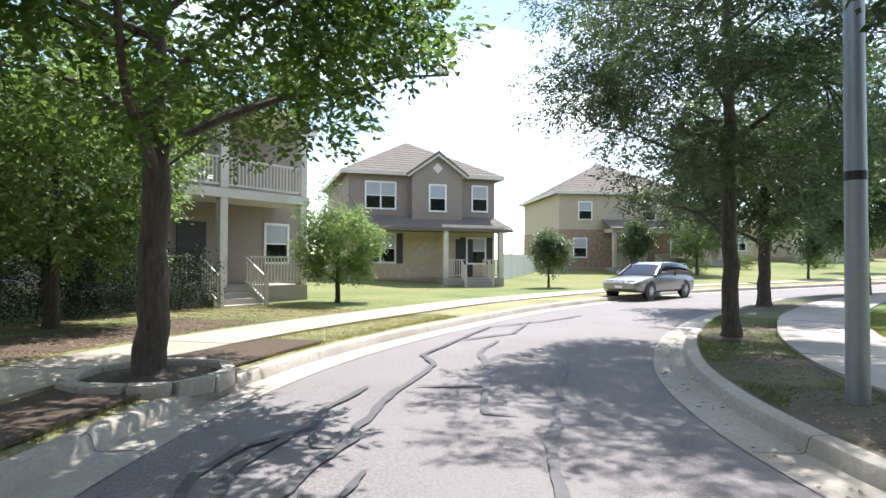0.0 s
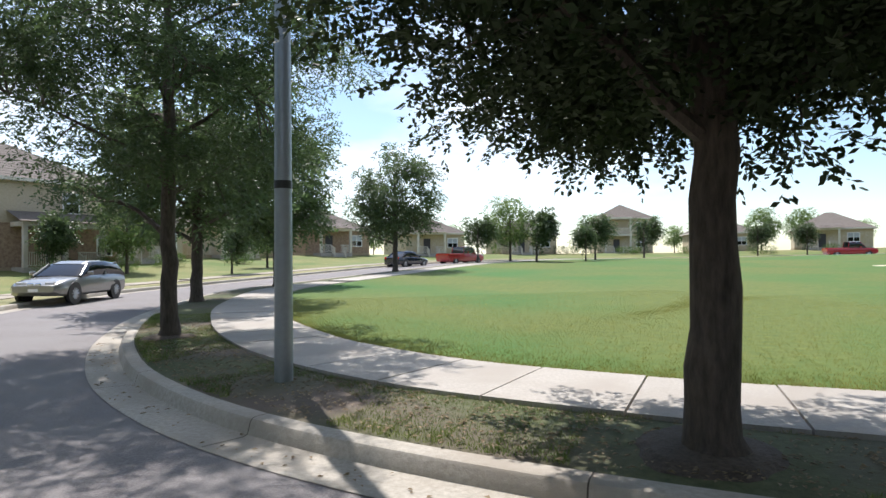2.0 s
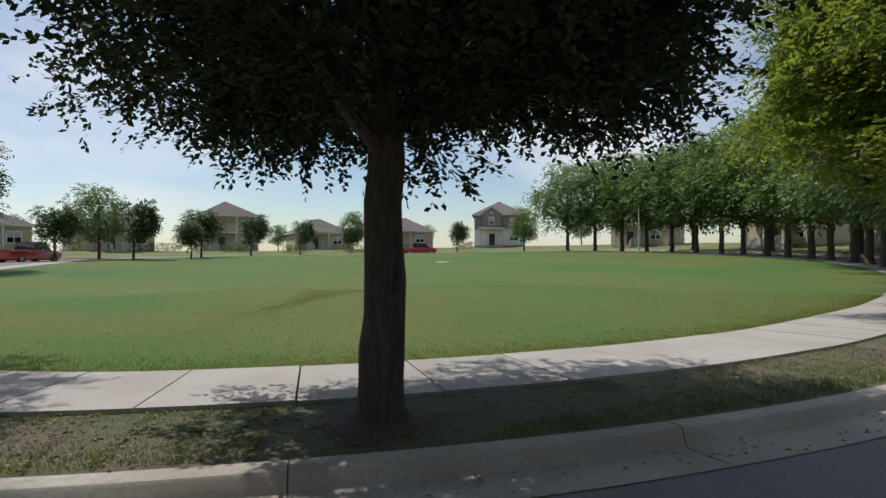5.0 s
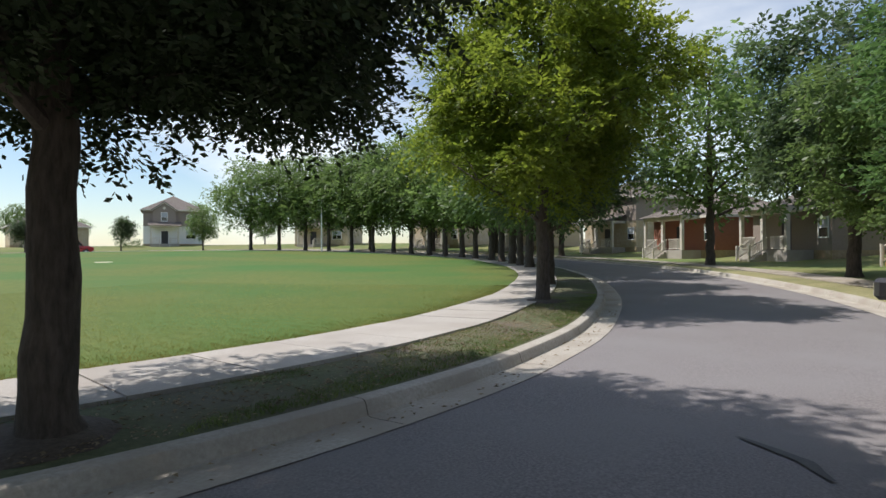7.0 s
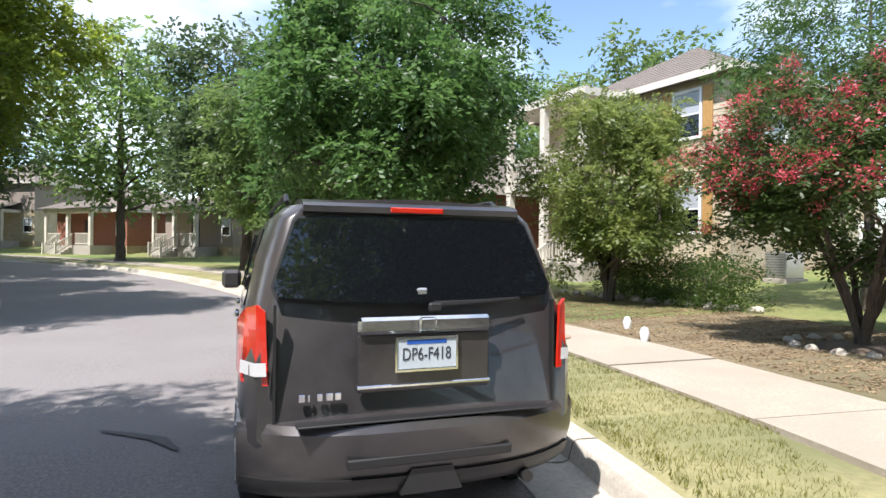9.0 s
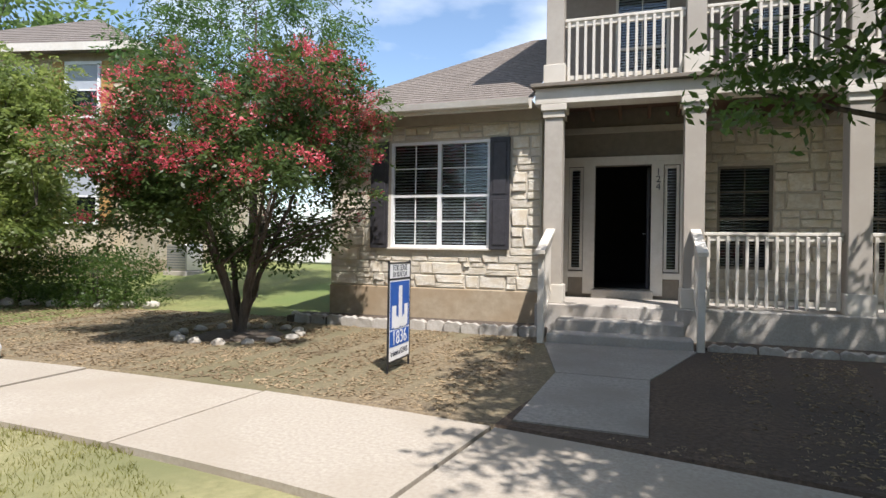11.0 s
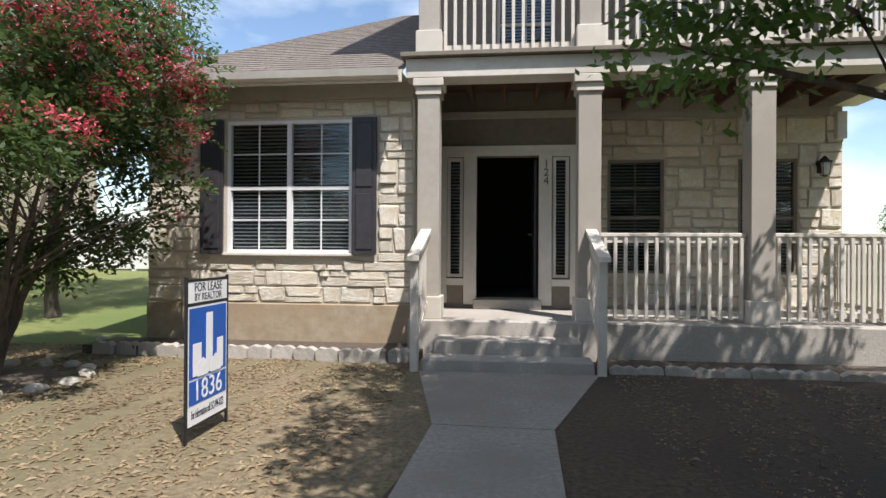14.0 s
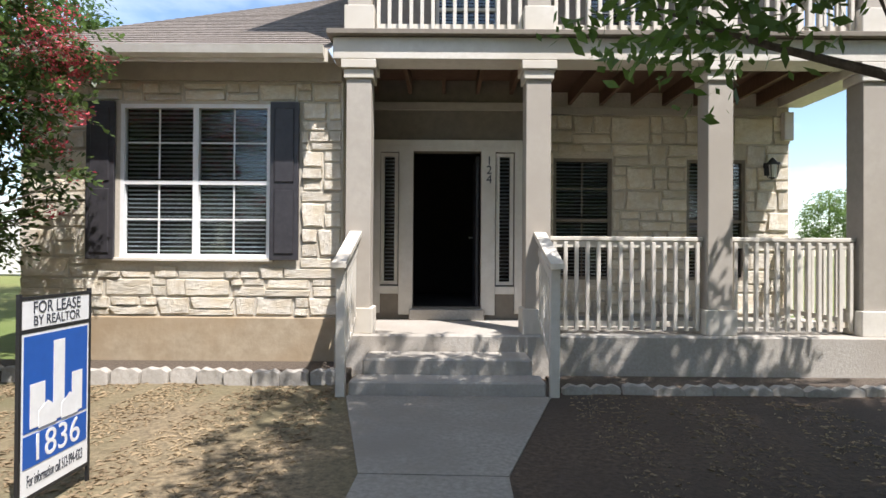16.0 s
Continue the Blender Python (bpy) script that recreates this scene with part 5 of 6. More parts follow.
def suv():
    """The dark grey van-like car at the kerb, rear to the walker: its rear at x=0, pointing along -x."""
    root = thing("suv", pose(-1.74, 1.53, 0.0, 0, 0, 0.5), "dark grey dusty suv parked at the kerb", "car")
    L, w = 4.7, 0.865

    def sec(x, ww, zb, zt, taper=0.0):
        # taper pinches the section above the belt
        half = [(0, zb), (ww * .82, zb), (ww * .95, zb + .08), (ww, .62), (ww * .995, .95), (ww * (.965 - taper * .3), 1.15), (ww * (.90 - taper), 1.42), (ww * (.83 - taper), 1.62), (ww * (.74 - taper), 1.69), (ww * .5, 1.72), (0, 1.735)]
        half = [(y, min(z, zt - 0.01 * i_ * (z > zt))) for i_, (y, z) in enumerate(half)]
        return [(x, y, z) for y, z in half] + [(x, -y, z) for y, z in half[-2:0:-1]]

    def lean(s, k):
        # the tailgate leans forward above the belt
        return [(x - max(0, z - .98) * k, y, z) for x, y, z in s]
    st = [lean(sec(-.06, w * .90, .50, 2, .03), .30), lean(sec(-.10, w * .945, .46, 2, .02), .28), lean(sec(-.22, w * .98, .40, 2, .01), .22), lean(sec(-.45, w, .34, 2), .10), sec(-1.2, w, .30, 2), sec(-2.4, w, .30, 2), lean(sec(-2.9, w, .30, 2), .35), sec(-3.75, w, .32, 1.12), sec(-4.5, w * .96, .36, 1.02), sec(-L, w * .82, .5, .9)]
    part("body", loft(bmesh.new(), st), GREYPAINT, root, smooth=True)

    def rear_x(z):
        return -.06 - max(0, z - .98) * .30
    # rear glass with curved bottom, set just off the tailgate
    def sheet(name, outline, off, material, label="", thick=0.012):
        bm = bmesh.new()
        bow = lambda y: -0.012 * (abs(y) / w) ** 2.4
        v = [bm.verts.new((rear_x(z) + off + bow(y), y, z)) for y, z in outline]
        b = [bm.verts.new((rear_x(z) + off - thick + bow(y), y, z)) for y, z in outline]
        n = len(v)
        c = bm.verts.new((sum(q.co.x for q in v) / n + 0.006, sum(q.co.y for q in v) / n, sum(q.co.z for q in v) / n))
        for k in range(n):
            bm.faces.new((v[k], v[(k + 1) % n], b[(k + 1) % n], b[k]))
            bm.faces.new((v[k], v[(k + 1) % n], c))
        bmesh.ops.recalc_face_normals(bm, faces=bm.faces[:])
        return part(name, bm, material, root, label)

    def arc(y0, z0, y1, z1, sag, n=10):
        return [(y0 + (y1 - y0) * k / n, z0 + (z1 - z0) * k / n + sag * math.sin(math.pi * k / n)) for k in range(n + 1)]
    glass = arc(-.69, 1.25, .69, 1.25, -.035, 12) + arc(.71, 1.30, .61, 1.60, .0, 5) + arc(.59, 1.62, -.59, 1.62, .012, 12) + arc(-.61, 1.60, -.71, 1.30, 0, 5)
    seal = [(y * 1.018, 1.43 + (z - 1.43) * 1.05) for y, z in glass]
    sheet("rear_glass_seal", seal, .022, BLACK)
    sheet("rear_glass", glass, .03, TINT, "dark reflecting rear window")
    part("spoiler", prism(bmesh.new(), [(-.34, 1.722), (-.26, 1.704), (-.222, 1.685), (-.22, 1.655), (-.27, 1.645), (-.6, 1.70), (-.6, 1.738)], -.57, .57, "y"), GREYPAINT, root)
    bm = bx(-.228, -.212, -.14, .14, 1.658, 1.686, .004)
    part("brake_light", bm, LAMP_RED, root)
    # tail lamps
    for s in (-1, 1):
        bm = bmesh.new()
        o = [(-.085, .80, .86), (-.10, .80, 1.22), (-.20, .845, 1.20), (-.34, .885, 1.13), (-.34, .887, .90), (-.22, .865, .86), (-.075, .745, .86), (-.08, .76, 1.19)]
        v = [bm.verts.new((x + .012, s * (y * .972 + .008), z)) for x, y, z in o]
        for f in ((0, 5, 2, 1), (5, 4, 3, 2), (6, 0, 1, 7)):
            bm.faces.new([v[k] for k in f])
        bmesh.ops.recalc_face_normals(bm, faces=bm.faces[:])
        bmesh.ops.solidify(bm, geom=bm.faces[:], thickness=.015)
        lamp = part("tail_lamp", bm, LAMP_RED, root, "red tail lamp with a clear strip")
        bm = bmesh.new()
        o = [(-.08, .80, .905), (-.07, .748, .905), (-.07, .75, .965), (-.08, .80, .965), (-.205, .863, .905), (-.205, .861, .965)]
        v = [bm.verts.new((x + .022, s * (y * .972 + .014), z)) for x, y, z in o]
        for f in ((0, 1, 2, 3), (4, 0, 3, 5)):
            bm.faces.new([v[k] for k in f])
        part("reverse_lamp", bm, LAMP_CLEAR, lamp)
    # chrome bar with a plain emblem, plate, lettering bars, gaps
    bar = part("chrome_bar", bx(-.075, -.022, -.335, .335, 1.075, 1.155, .016), CHROME, root, "chrome handle bar")
    part("emblem", bx(-.03, -.012, -.045, .045, 1.08, 1.152, .012), CHROME, bar)
    part("plate_recess", sheet_box(-.075, -.045, -.33, .33, .80, 1.07), GREYPAINT, root)
    plate = part("number_plate", bx(-.05, -.032, -.155, .155, .90, 1.05, .008), PLATE, root, "white number plate with blue figures")
    part("plate_frame", plate_frame(-.034, -.026, .158, .892, 1.058), CHROME, plate)
    letters("DP6-F418", 0.085, pose(-.031, 0, .972, 90, 0, 90), INK, plate, depth=.0015, squeeze=.72)
    part("plate_banner", bx(-.033, -.0305, -.1, .1, 1.022, 1.042), BLUE, plate)
    part("chrome_lip", bx(-.072, -.04, -.34, .34, .815, .835, .006), CHROME, root)
    for k, ww in enumerate((.03, .012, .028, .034, .03)):
        y0 = -.60 + k * .041
        part("badge_bar", bx(-.068, -.052, y0, y0 + ww, .775, .81, .003), CHROME, root)
    # tailgate seam, bumper with step, grille mesh, reflectors, hitch cover
    part("gate_seam", bx(-.066, -.05, -.70, .70, .655, .668), BLACK, root)
    for s in (-1, 1):
        part("gate_seam", prism(bmesh.new(), [(s * .70, .66), (s * .712, .66), (s * .71, 1.22), (s * .698, 1.22)], -.10, -.065, "x"), BLACK, root)
    st = []
    for k in range(17):
        y = -w * 1.0 + 2 * w * k / 16
        b = -0.24 * (abs(y) / w) ** 3.2
        st.append([(b - .1, y, .70), (b + .075, y, .685), (b + .10, y, .65), (b + .085, y, .52), (b + .02, y, .38), (b - .12, y, .33), (b - .2, y, .5)])
    part("rear_bumper", loft(bmesh.new(), st), GREYPAINT, root, "dusty dark grey bumper", smooth=True)
    part("bumper_step", sheet_box(.0, .08, -.62, .62, .694, .703), BLACK, root)
    part("bumper_vent", bx(.03, .09, -.40, .40, .495, .54, .006), BLACK, root)
    st = []
    for k in range(17):
        y = -w * .99 + 2 * w * .99 * k / 16
        b = -0.24 * (abs(y) / w) ** 3.2
        st.append([(b - .1, y, .44), (b + .062, y, .435), (b + .05, y, .39), (b + .01, y, .345), (b - .12, y, .31)])
    part("lower_valance", loft(bmesh.new(), st), BLACK, root, "matt black lower bumper trim", smooth=True)
    part("hitch_cover", prism(bmesh.new(), [(-.15, .35), (.15, .35), (.10, .465), (-.10, .465)], .0, .068, "x"), BLACK, root)
    part("exhaust", tube(bmesh.new(), [(-.3, .52, .34), (.02, .52, .34)], [.03, .03], 12), BLACK, root)
    part("wiper", tube(bmesh.new(), [(-.08, .05, 1.205), (-.075, .3, 1.215), (-.10, .52, 1.225)], [.016, .011, .008], 6), BLACK, root)
    part("wiper_hub", bx(-.09, -.06, .02, .09, 1.17, 1.215, .01), BLACK, root)
    part("camera_pod", bx(-.15, -.11, -.03, .03, 1.245, 1.285, .01), ALLOY, root)
    for x in (-.95, -3.7):
        for s in (-1, 1):
            bm = tube(bmesh.new(), [(x, s * (w - .12), .37), (x, s * (w - .025), .37)], [.42, .42], 26)
            part("wheel_arch", bm, BLACK, root)
            wheel(root, x, s * (w - .012), .37, .24)
    # side windows, mirrors, handles, roof rails
    for s in (-1, 1):
        for a, b in ((-.62, -1.35), (-1.42, -2.25), (-2.32, -3.02)):
            bm = bmesh.new()
            k = .08 if a > -2.3 else .45
            v = [bm.verts.new(q) for q in ((a, s * (w * .962 + .008), 1.17), (b, s * (w * .962 + .008), 1.17), (b + k, s * (w * .845 + .008), 1.58), (a - .05, s * (w * .845 + .008), 1.58))]
            bm.faces.new(v)
            bmesh.ops.recalc_face_normals(bm, faces=bm.faces[:])
            bmesh.ops.solidify(bm, geom=bm.faces[:], thickness=.012)
            part("side_window", bm, TINT, root)
        part("mirror", bx(-2.95, -2.78, s * (w + .07) - .08, s * (w + .07) + .08, 1.12, 1.28, .03), GREYPAINT, root)
        part("roof_rail", tube(bmesh.new(), [(-.6, s * .62, 1.72), (-.7, s * .62, 1.765), (-2.3, s * .62, 1.775), (-2.4, s * .62, 1.72)], [.015] * 4, 6), BLACK, root)
        for x in (-1.4, -2.3):
            part("door_handle", bx(x - .1, x + .06, s * (w + .012) - .015, s * (w + .012) + .015, 1.03, 1.065, .008), CHROME, root)
    return root


def sheet_box(x0, x1, y0, y1, z0, z1):
    return bx(x0, x1, y0, y1, z0, z1, .006)


def plate_frame(x0, x1, w, z0, z1):
    bm = bmesh.new()
    box(bm, x0, x1, -w, w, z0, z0 + .01)
    box(bm, x0, x1, -w, w, z1 - .01, z1)
    box(bm, x0, x1, -w, -w + .01, z0 + .01, z1 - .01)
    box(bm, x0, x1, w - .01, w, z0 + .01, z1 - .01)
    return bm


suv()


# ---- neighbouring houses ----
def simple_window(parent, x, y, z, w, h, trim=WHITE, face=-1, shutters=None):
    f = part("window", plate_ring(x, y, z, w, h), trim, parent)
    part("pane", bx(x - w / 2 + .06, x + w / 2 - .06, y - .01, y + .0, z + .06, z + h - .06), TINT, f)
    part("blind", bx(x - w / 2 + .08, x + w / 2 - .08, y - .016, y - .0115, z + h * .5, z + h - .08), BLIND, f)
    bm = bx(x - w / 2 + .06, x + w / 2 - .06, y - .03, y - .018, z + h * .5 - .03, z + h * .5 + .02)
    if w > 1.2:
        box(bm, x - .04, x + .04, y - .034, y - .031, z + .06, z + h - .06)
    part("sash_bar", bm, trim, f)
    if shutters:
        for s in (-1, 1):
            part("shutter", bx(x + s * (w / 2 + .2) - .17, x + s * (w / 2 + .2) + .17, y - .05, y - .005, z, z + h, .005), shutters, parent)


def plate_ring(x, y, z, w, h, t=.09):
    bm = bmesh.new()
    box(bm, x - w / 2, x + w / 2, y - .05, y - .002, z, z + t)
    box(bm, x - w / 2, x + w / 2, y - .05, y - .002, z + h - t, z + h)
    box(bm, x - w / 2, x - w / 2 + t, y - .05, y - .002, z + t, z + h - t)
    box(bm, x + w / 2 - t, x + w / 2, y - .05, y - .002, z + t, z + h - t)
    return bm


def hip_roof(bm, x0, x1, y0, y1, z, pitch=.55, over=.4, courses=14):
    x0, x1, y0, y1 = x0 - over, x1 + over, y0 - over, y1 + over
    r = min(x1 - x0, y1 - y0) / 2
    h = r * pitch
    if x1 - x0 >= y1 - y0:
        a, b = (x0 + r, (y0 + y1) / 2, z + h), (x1 - r, (y0 + y1) / 2, z + h)
        quads = [((x0, y0, z), (x1, y0, z), b, a), ((x1, y1, z), (x0, y1, z), a, b), ((x0, y1, z), (x0, y0, z), a, a), ((x1, y0, z), (x1, y1, z), b, b)]
    else:
        a, b = ((x0 + x1) / 2, y0 + r, z + h), ((x0 + x1) / 2, y1 - r, z + h)
        quads = [((x0, y0, z), (x1, y0, z), a, a), ((x1, y1, z), (x0, y1, z), b, b), ((x0, y1, z), (x0, y0, z), a, b), ((x1, y0, z), (x1, y1, z), b, a)]
    for q in quads:
        roof_sheet(bm, q, courses, .015)
    box(bm, x0, x1, y0, y1, z - .16, z - .02)
    return bm


def neighbour(x, y, rz, label, w, d, h, lower, upper, lower_h=2.9, porch=None, steps=0, base=.4, windows=(), gable=None, shutters=None, balcony=False, skirt=False, step_mat=CONCRETE):
    """A house whose front faces -y at y=0; windows: (x, z, width, height)."""
    root = thing("house", pose(x, y, ground_at(x, y) - .15, 0, 0, rz), label, "house")
    part("foundation", bx(-w / 2 - .02, w / 2 + .02, -.02, d + .02, -.6, base), FOUND, root)
    part("wall", bx(-w / 2, w / 2, 0, d, base, base + lower_h), lower, root)
    if h > lower_h:
        bm = bx(-w / 2 + .01, w / 2 - .01, .01, d - .01, base + lower_h, base + h)
        saw = [(.2, base + lower_h), (.2, base + h)]
        for k in range(int((h - lower_h) / .2), -1, -1):
            z = base + lower_h + k * .2
            saw += [(-.004, min(z + .2, base + h)), (-.022, z)]
        bm.free()
        bm = prism(bmesh.new(), saw[:-2] + [(-.004, base + lower_h + .2), (-.022, base + lower_h)], -w / 2, w / 2, "x")
        part("upper_core", bx(-w / 2 + .01, w / 2 - .01, .201, d - .01, base + lower_h, base + h), upper, root)
        part("upper_wall", bm, upper, root)
    part("roof", hip_roof(bmesh.new(), -w / 2, w / 2, 0, d, base + h), SHINGLE, root)
    part("fascia", plate_band(w, d, base + h), CREAM, root)
    for wx, wz, ww, wh in windows:
        simple_window(root, wx, -.022 if wz > lower_h else -.002, base + wz, ww, wh, WHITE, shutters=shutters if wz < lower_h or h == lower_h else None)
    if skirt:
        bm = bmesh.new()
        roof_sheet(bm, ((-w / 2 - .4, -1.7, base + lower_h - .15), (w / 2 + .4, -1.7, base + lower_h - .15), (w / 2, -.02, base + lower_h + .55), (-w / 2, -.02, base + lower_h + .55)), 8)
        box(bm, -w / 2 - .4, w / 2 + .4, -1.7, -.02, base + lower_h - .3, base + lower_h - .16)
        part("skirt_roof", bm, SHINGLE, root)
    if gable:
        gx, gw = gable
        bm = prism(bmesh.new(), [(gx - gw / 2, base + lower_h + .3), (gx + gw / 2, base + lower_h + .3), (gx + gw / 2, base + h), (gx, base + h + gw * .36), (gx - gw / 2, base + h)], -.5, .6, "y")
        part("gable_wall", bm, upper, root)
        for s in (-1, 1):
            bm = prism(bmesh.new(), [(gx + s * (gw / 2 + .3), base + h - .2), (gx + s * (gw / 2 + .3), base + h - .06), (gx, base + h + gw * .36 + .16), (gx, base + h + gw * .36 + .0)], -.75, 2.6, "y")
            part("gable_roof", bm, SHINGLE, root)
            bm = prism(bmesh.new(), [(gx + s * (gw / 2 + .3), base + h - .3), (gx + s * (gw / 2 + .3), base + h - .19), (gx, base + h + gw * .36 + .01), (gx, base + h + gw * .36 - .12)], -.74, -.64, "y")
            part("barge_board", bm, CREAM, root)
        simple_window(root, gx, -.502, base + lower_h + .75, 1.0, 1.5)
        dm = bmesh.new()
        prism(dm, [(gx, base + h - .05), (gx + .28, base + h + .25), (gx, base + h + .55), (gx - .28, base + h + .25)], -.54, -.502, "y")
        part("vent", dm, CREAM, root)
    if porch:
        px0, px1, pd = porch
        part("porch_floor", bx(px0, px1, -pd, -.025, -.3, base + .02, .01), CONCRETE, root)
        top = base + lower_h - .25
        n = max(2, int((px1 - px0) / 2.2) + 1)
        levels = [(base + .02, top)] + ([(top + .3, base + h - .2)] if balcony else [])
        for lo, hi in levels:
            for k in range(n):
                cx = px0 + .15 + (px1 - px0 - .3) * k / (n - 1)
                part("column", bx(cx - .13, cx + .13, -pd + .03, -pd + .29, lo, hi, .01), CREAM, root)
            gap = (px0 + (px1 - px0) * .35, px0 + (px1 - px0) * .65) if steps and lo < 1.5 else None
            for s0, s1 in ([(px0 + .2, px1 - .2)] if not gap else [(px0 + .2, gap[0]), (gap[1], px1 - .2)]):
                top_rail = part("railing", bx(s0, s1, -pd + .1, -pd + .18, lo + .9, lo + .96), CREAM, root)
                part("rail", bx(s0, s1, -pd + .1, -pd + .18, lo + .08, lo + .14), CREAM, top_rail)
                for k in range(int((s1 - s0) / .13)):
                    small_picket(top_rail, s0 + .06 + k * .13, -pd + .14, lo + .1, .82)
            part("beam", bx(px0 - .05, px1 + .05, -pd, -.025, hi, hi + .28), CREAM, root)
        if not balcony and not skirt:
            bm = bmesh.new()
            roof_sheet(bm, ((px0 - .3, -pd - .35, top + .29), (px1 + .3, -pd - .35, top + .29), (px1 + .3, -.02, top + 1.0), (px0 - .3, -.02, top + 1.0)), 8)
            part("porch_roof", bm, SHINGLE, root)
        part("door", bx((px0 + px1) / 2 - .5, (px0 + px1) / 2 + .5, -.04, -.003, base + .02, base + 2.1), SHUTTER, root)
        c = px0 + (px1 - px0) * .5
        for k in range(steps):
            z = base + .02 - (k + 1) * (base + .1) / (steps + 1)
            part("step", bx(c - .7, c + .7, -pd - .3 * (k + 1), -pd - .3 * k - .002, -.4, z, .01), step_mat, root)
        if steps:
            for s in (-1, 1):
                run = .3 * steps + .1
                slope = [prism(bmesh.new(), [(-pd, base + z), (-pd, base + z + .07), (-pd - run, z + .07 - .02), (-pd - run, z - .02)], c + s * .75 - .03, c + s * .75 + .03, "x") for z in (.88, .15)]
                hand = part("stair_rail", slope[0], CREAM, root)
                part("rail", slope[1], CREAM, hand)
                for k in range(int(run / .13)):
                    y = -pd - .05 - k * .13
                    zz = base * (1 - (-y - pd) / run)
                    small_picket(hand, c + s * .75, y - .018, zz + .15, .73)
                part("post", bx(c + s * .75 - .05, c + s * .75 + .05, -pd - run - .1, -pd - run, -.3, 1.05), CREAM, hand)
    return root


def small_picket(parent, x, y, z, h):
    o = new("picket", PICKET)
    o.parent = parent
    o.matrix_basis = Matrix.LocRotScale((x, y, z), None, (1, 1, h))


def plate_band(w, d, z, o=.4):
    bm = bmesh.new()
    box(bm, -w / 2 - o - .02, w / 2 + o + .02, -o - .03, -o - .005, z - .2, z + .02)
    box(bm, -w / 2 - o - .03, -w / 2 - o - .005, -o - .005, d + o, z - .2, z + .02)
    box(bm, w / 2 + o + .005, w / 2 + o + .03, -o - .005, d + o, z - .2, z + .02)
    return bm


# two-storey house with gable beyond the first bend
neighbour(28.6, -12.2, -97, "two-storey grey-brown siding and stone house with gable", 8.2, 9, 5.6, FARSTONE, SIDING, 2.75, (.6, 4.0, 1.6), 2, .35,
          ((-2.4, .75, 1.7, 1.6), (-2.4, 3.6, 1.7, 1.5), (3.2, 3.6, 1.0, 1.5), (3.0, .7, 1.2, 1.5)), (.6, 2.8), SHUTTER, False, True)
# porch house half hidden behind the oak
neighbour(20.3, -.8, -62, "white porch house with balcony behind trees", 8.0, 9, 5.8, SIDING, SIDING, 3.0, (-3.6, 2.8, 1.9), 3, .55, ((2.9, .7, 1.1, 1.5),), balcony=True)
# tan house behind the parked estate car
neighbour(33.5, -30.5, -108, "two-storey tan siding house with brown stone base", 10.0, 10, 5.6, BROWNSTONE, TAN_SIDING, 2.8, (-1.5, 3.4, 1.6), 2, .3, ((-3.4, .7, 1.1, 1.5), (2.0, 3.5, 1.1, 1.4), (-3, 3.5, 1.1, 1.4), (4.2, .7, 1.1, 1.5)))
# house to the west of the stone house
nb = neighbour(-17.0, 13.4, 12, "stone house with cedar shutters and balcony", 8.6, 9, 6.0, FARSTONE, FARSTONE, 3.0, (-4.2, .2, 2.0), 3, .6, (), balcony=True)
for wx, wz in ((2.8, 4.0), (2.8, 1.0)):
    simple_window(nb, wx, -.03, .6 + wz, 1.1, 1.6, WHITE, shutters=WOOD)
simple_window(nb, -.0 + .9, -.03, 4.7, .8, 1.4, WHITE)
side = part("side_window", plate_ring(0, 0, 0, 1.3, 1.6), WHITE, nb)
side.matrix_basis = pose(4.32, 2.2, 4.4, 0, 0, 90)
sp = part("pane", bx(-.55, .55, -.012, -.002, .08, 1.5), BLIND, side)
WEST = [(-26.5, 9.0, 18, BRICK, SIDING, 2.9, .7, CONCRETE), (-37.5, 5.2, 24, SIDING, TAN_SIDING, 5.6, .75, WOOD), (-47, -3, 38, SIDING, TAN_SIDING, 2.9, .7, CONCRETE), (-53.6, -11.6, 48, BRICK, SIDING, 2.9, .8, CONCRETE), (-65, -22, 60, FARSTONE, SIDING, 5.6, .6, CONCRETE), (-69, -36, 75, TAN_SIDING, SIDING, 2.9, .6, CONCRETE), (-70, -50, 88, FARSTONE, SIDING, 5.6, .5, CONCRETE)]
for x, y, a, lo_, up_, hh, bs, sm in WEST:
    neighbour(x, y, a, "shaded row house with porch stairs", 8.5, 9, hh, lo_, up_, 2.9, (-3.0, 2.6, 1.9), 4, bs, ((3.5, .8, 1.0, 1.4),), step_mat=sm)
FAR = [(-8, -101, 186, 9, 5.6, FARSTONE, TAN_SIDING, True), (-24, -104, 180, 10, 2.9, FARSTONE, SIDING, False), (-38, -99, 165, 10, 2.9, FARSTONE, SIDING, False), (-53, -91, 150, 9, 5.6, WHITE, SIDING, False),
       (7, -92, 205, 9, 2.9, FARSTONE, TAN_SIDING, False), (19, -79, 218, 9, 2.9, FARSTONE, SIDING, False), (28, -66, 235, 9, 2.9, BROWNSTONE, SIDING, False), (33, -53, 250, 10, 2.9, FARSTONE, TAN_SIDING, False), (35, -41.5, 258, 8, 2.9, FARSTONE, TAN_SIDING, False), (-66, -70, 118, 9, 5.6, FARSTONE, SIDING, False)]
for x, y, a, ww, hh, lo_, up_, bal in FAR:
    neighbour(x, y, a, "house in the row across the park", ww, 9, hh, lo_, up_, 2.9, (-3.5, .8, 1.8), 2, .4, ((2.6, .8, 1.6, 1.4), (2.6, 3.6, 1.4, 1.3)) if hh > 3 else ((2.6, .8, 1.6, 1.4),), (-1.4, 3.4) if hh > 3 and not bal else None, balcony=bal)

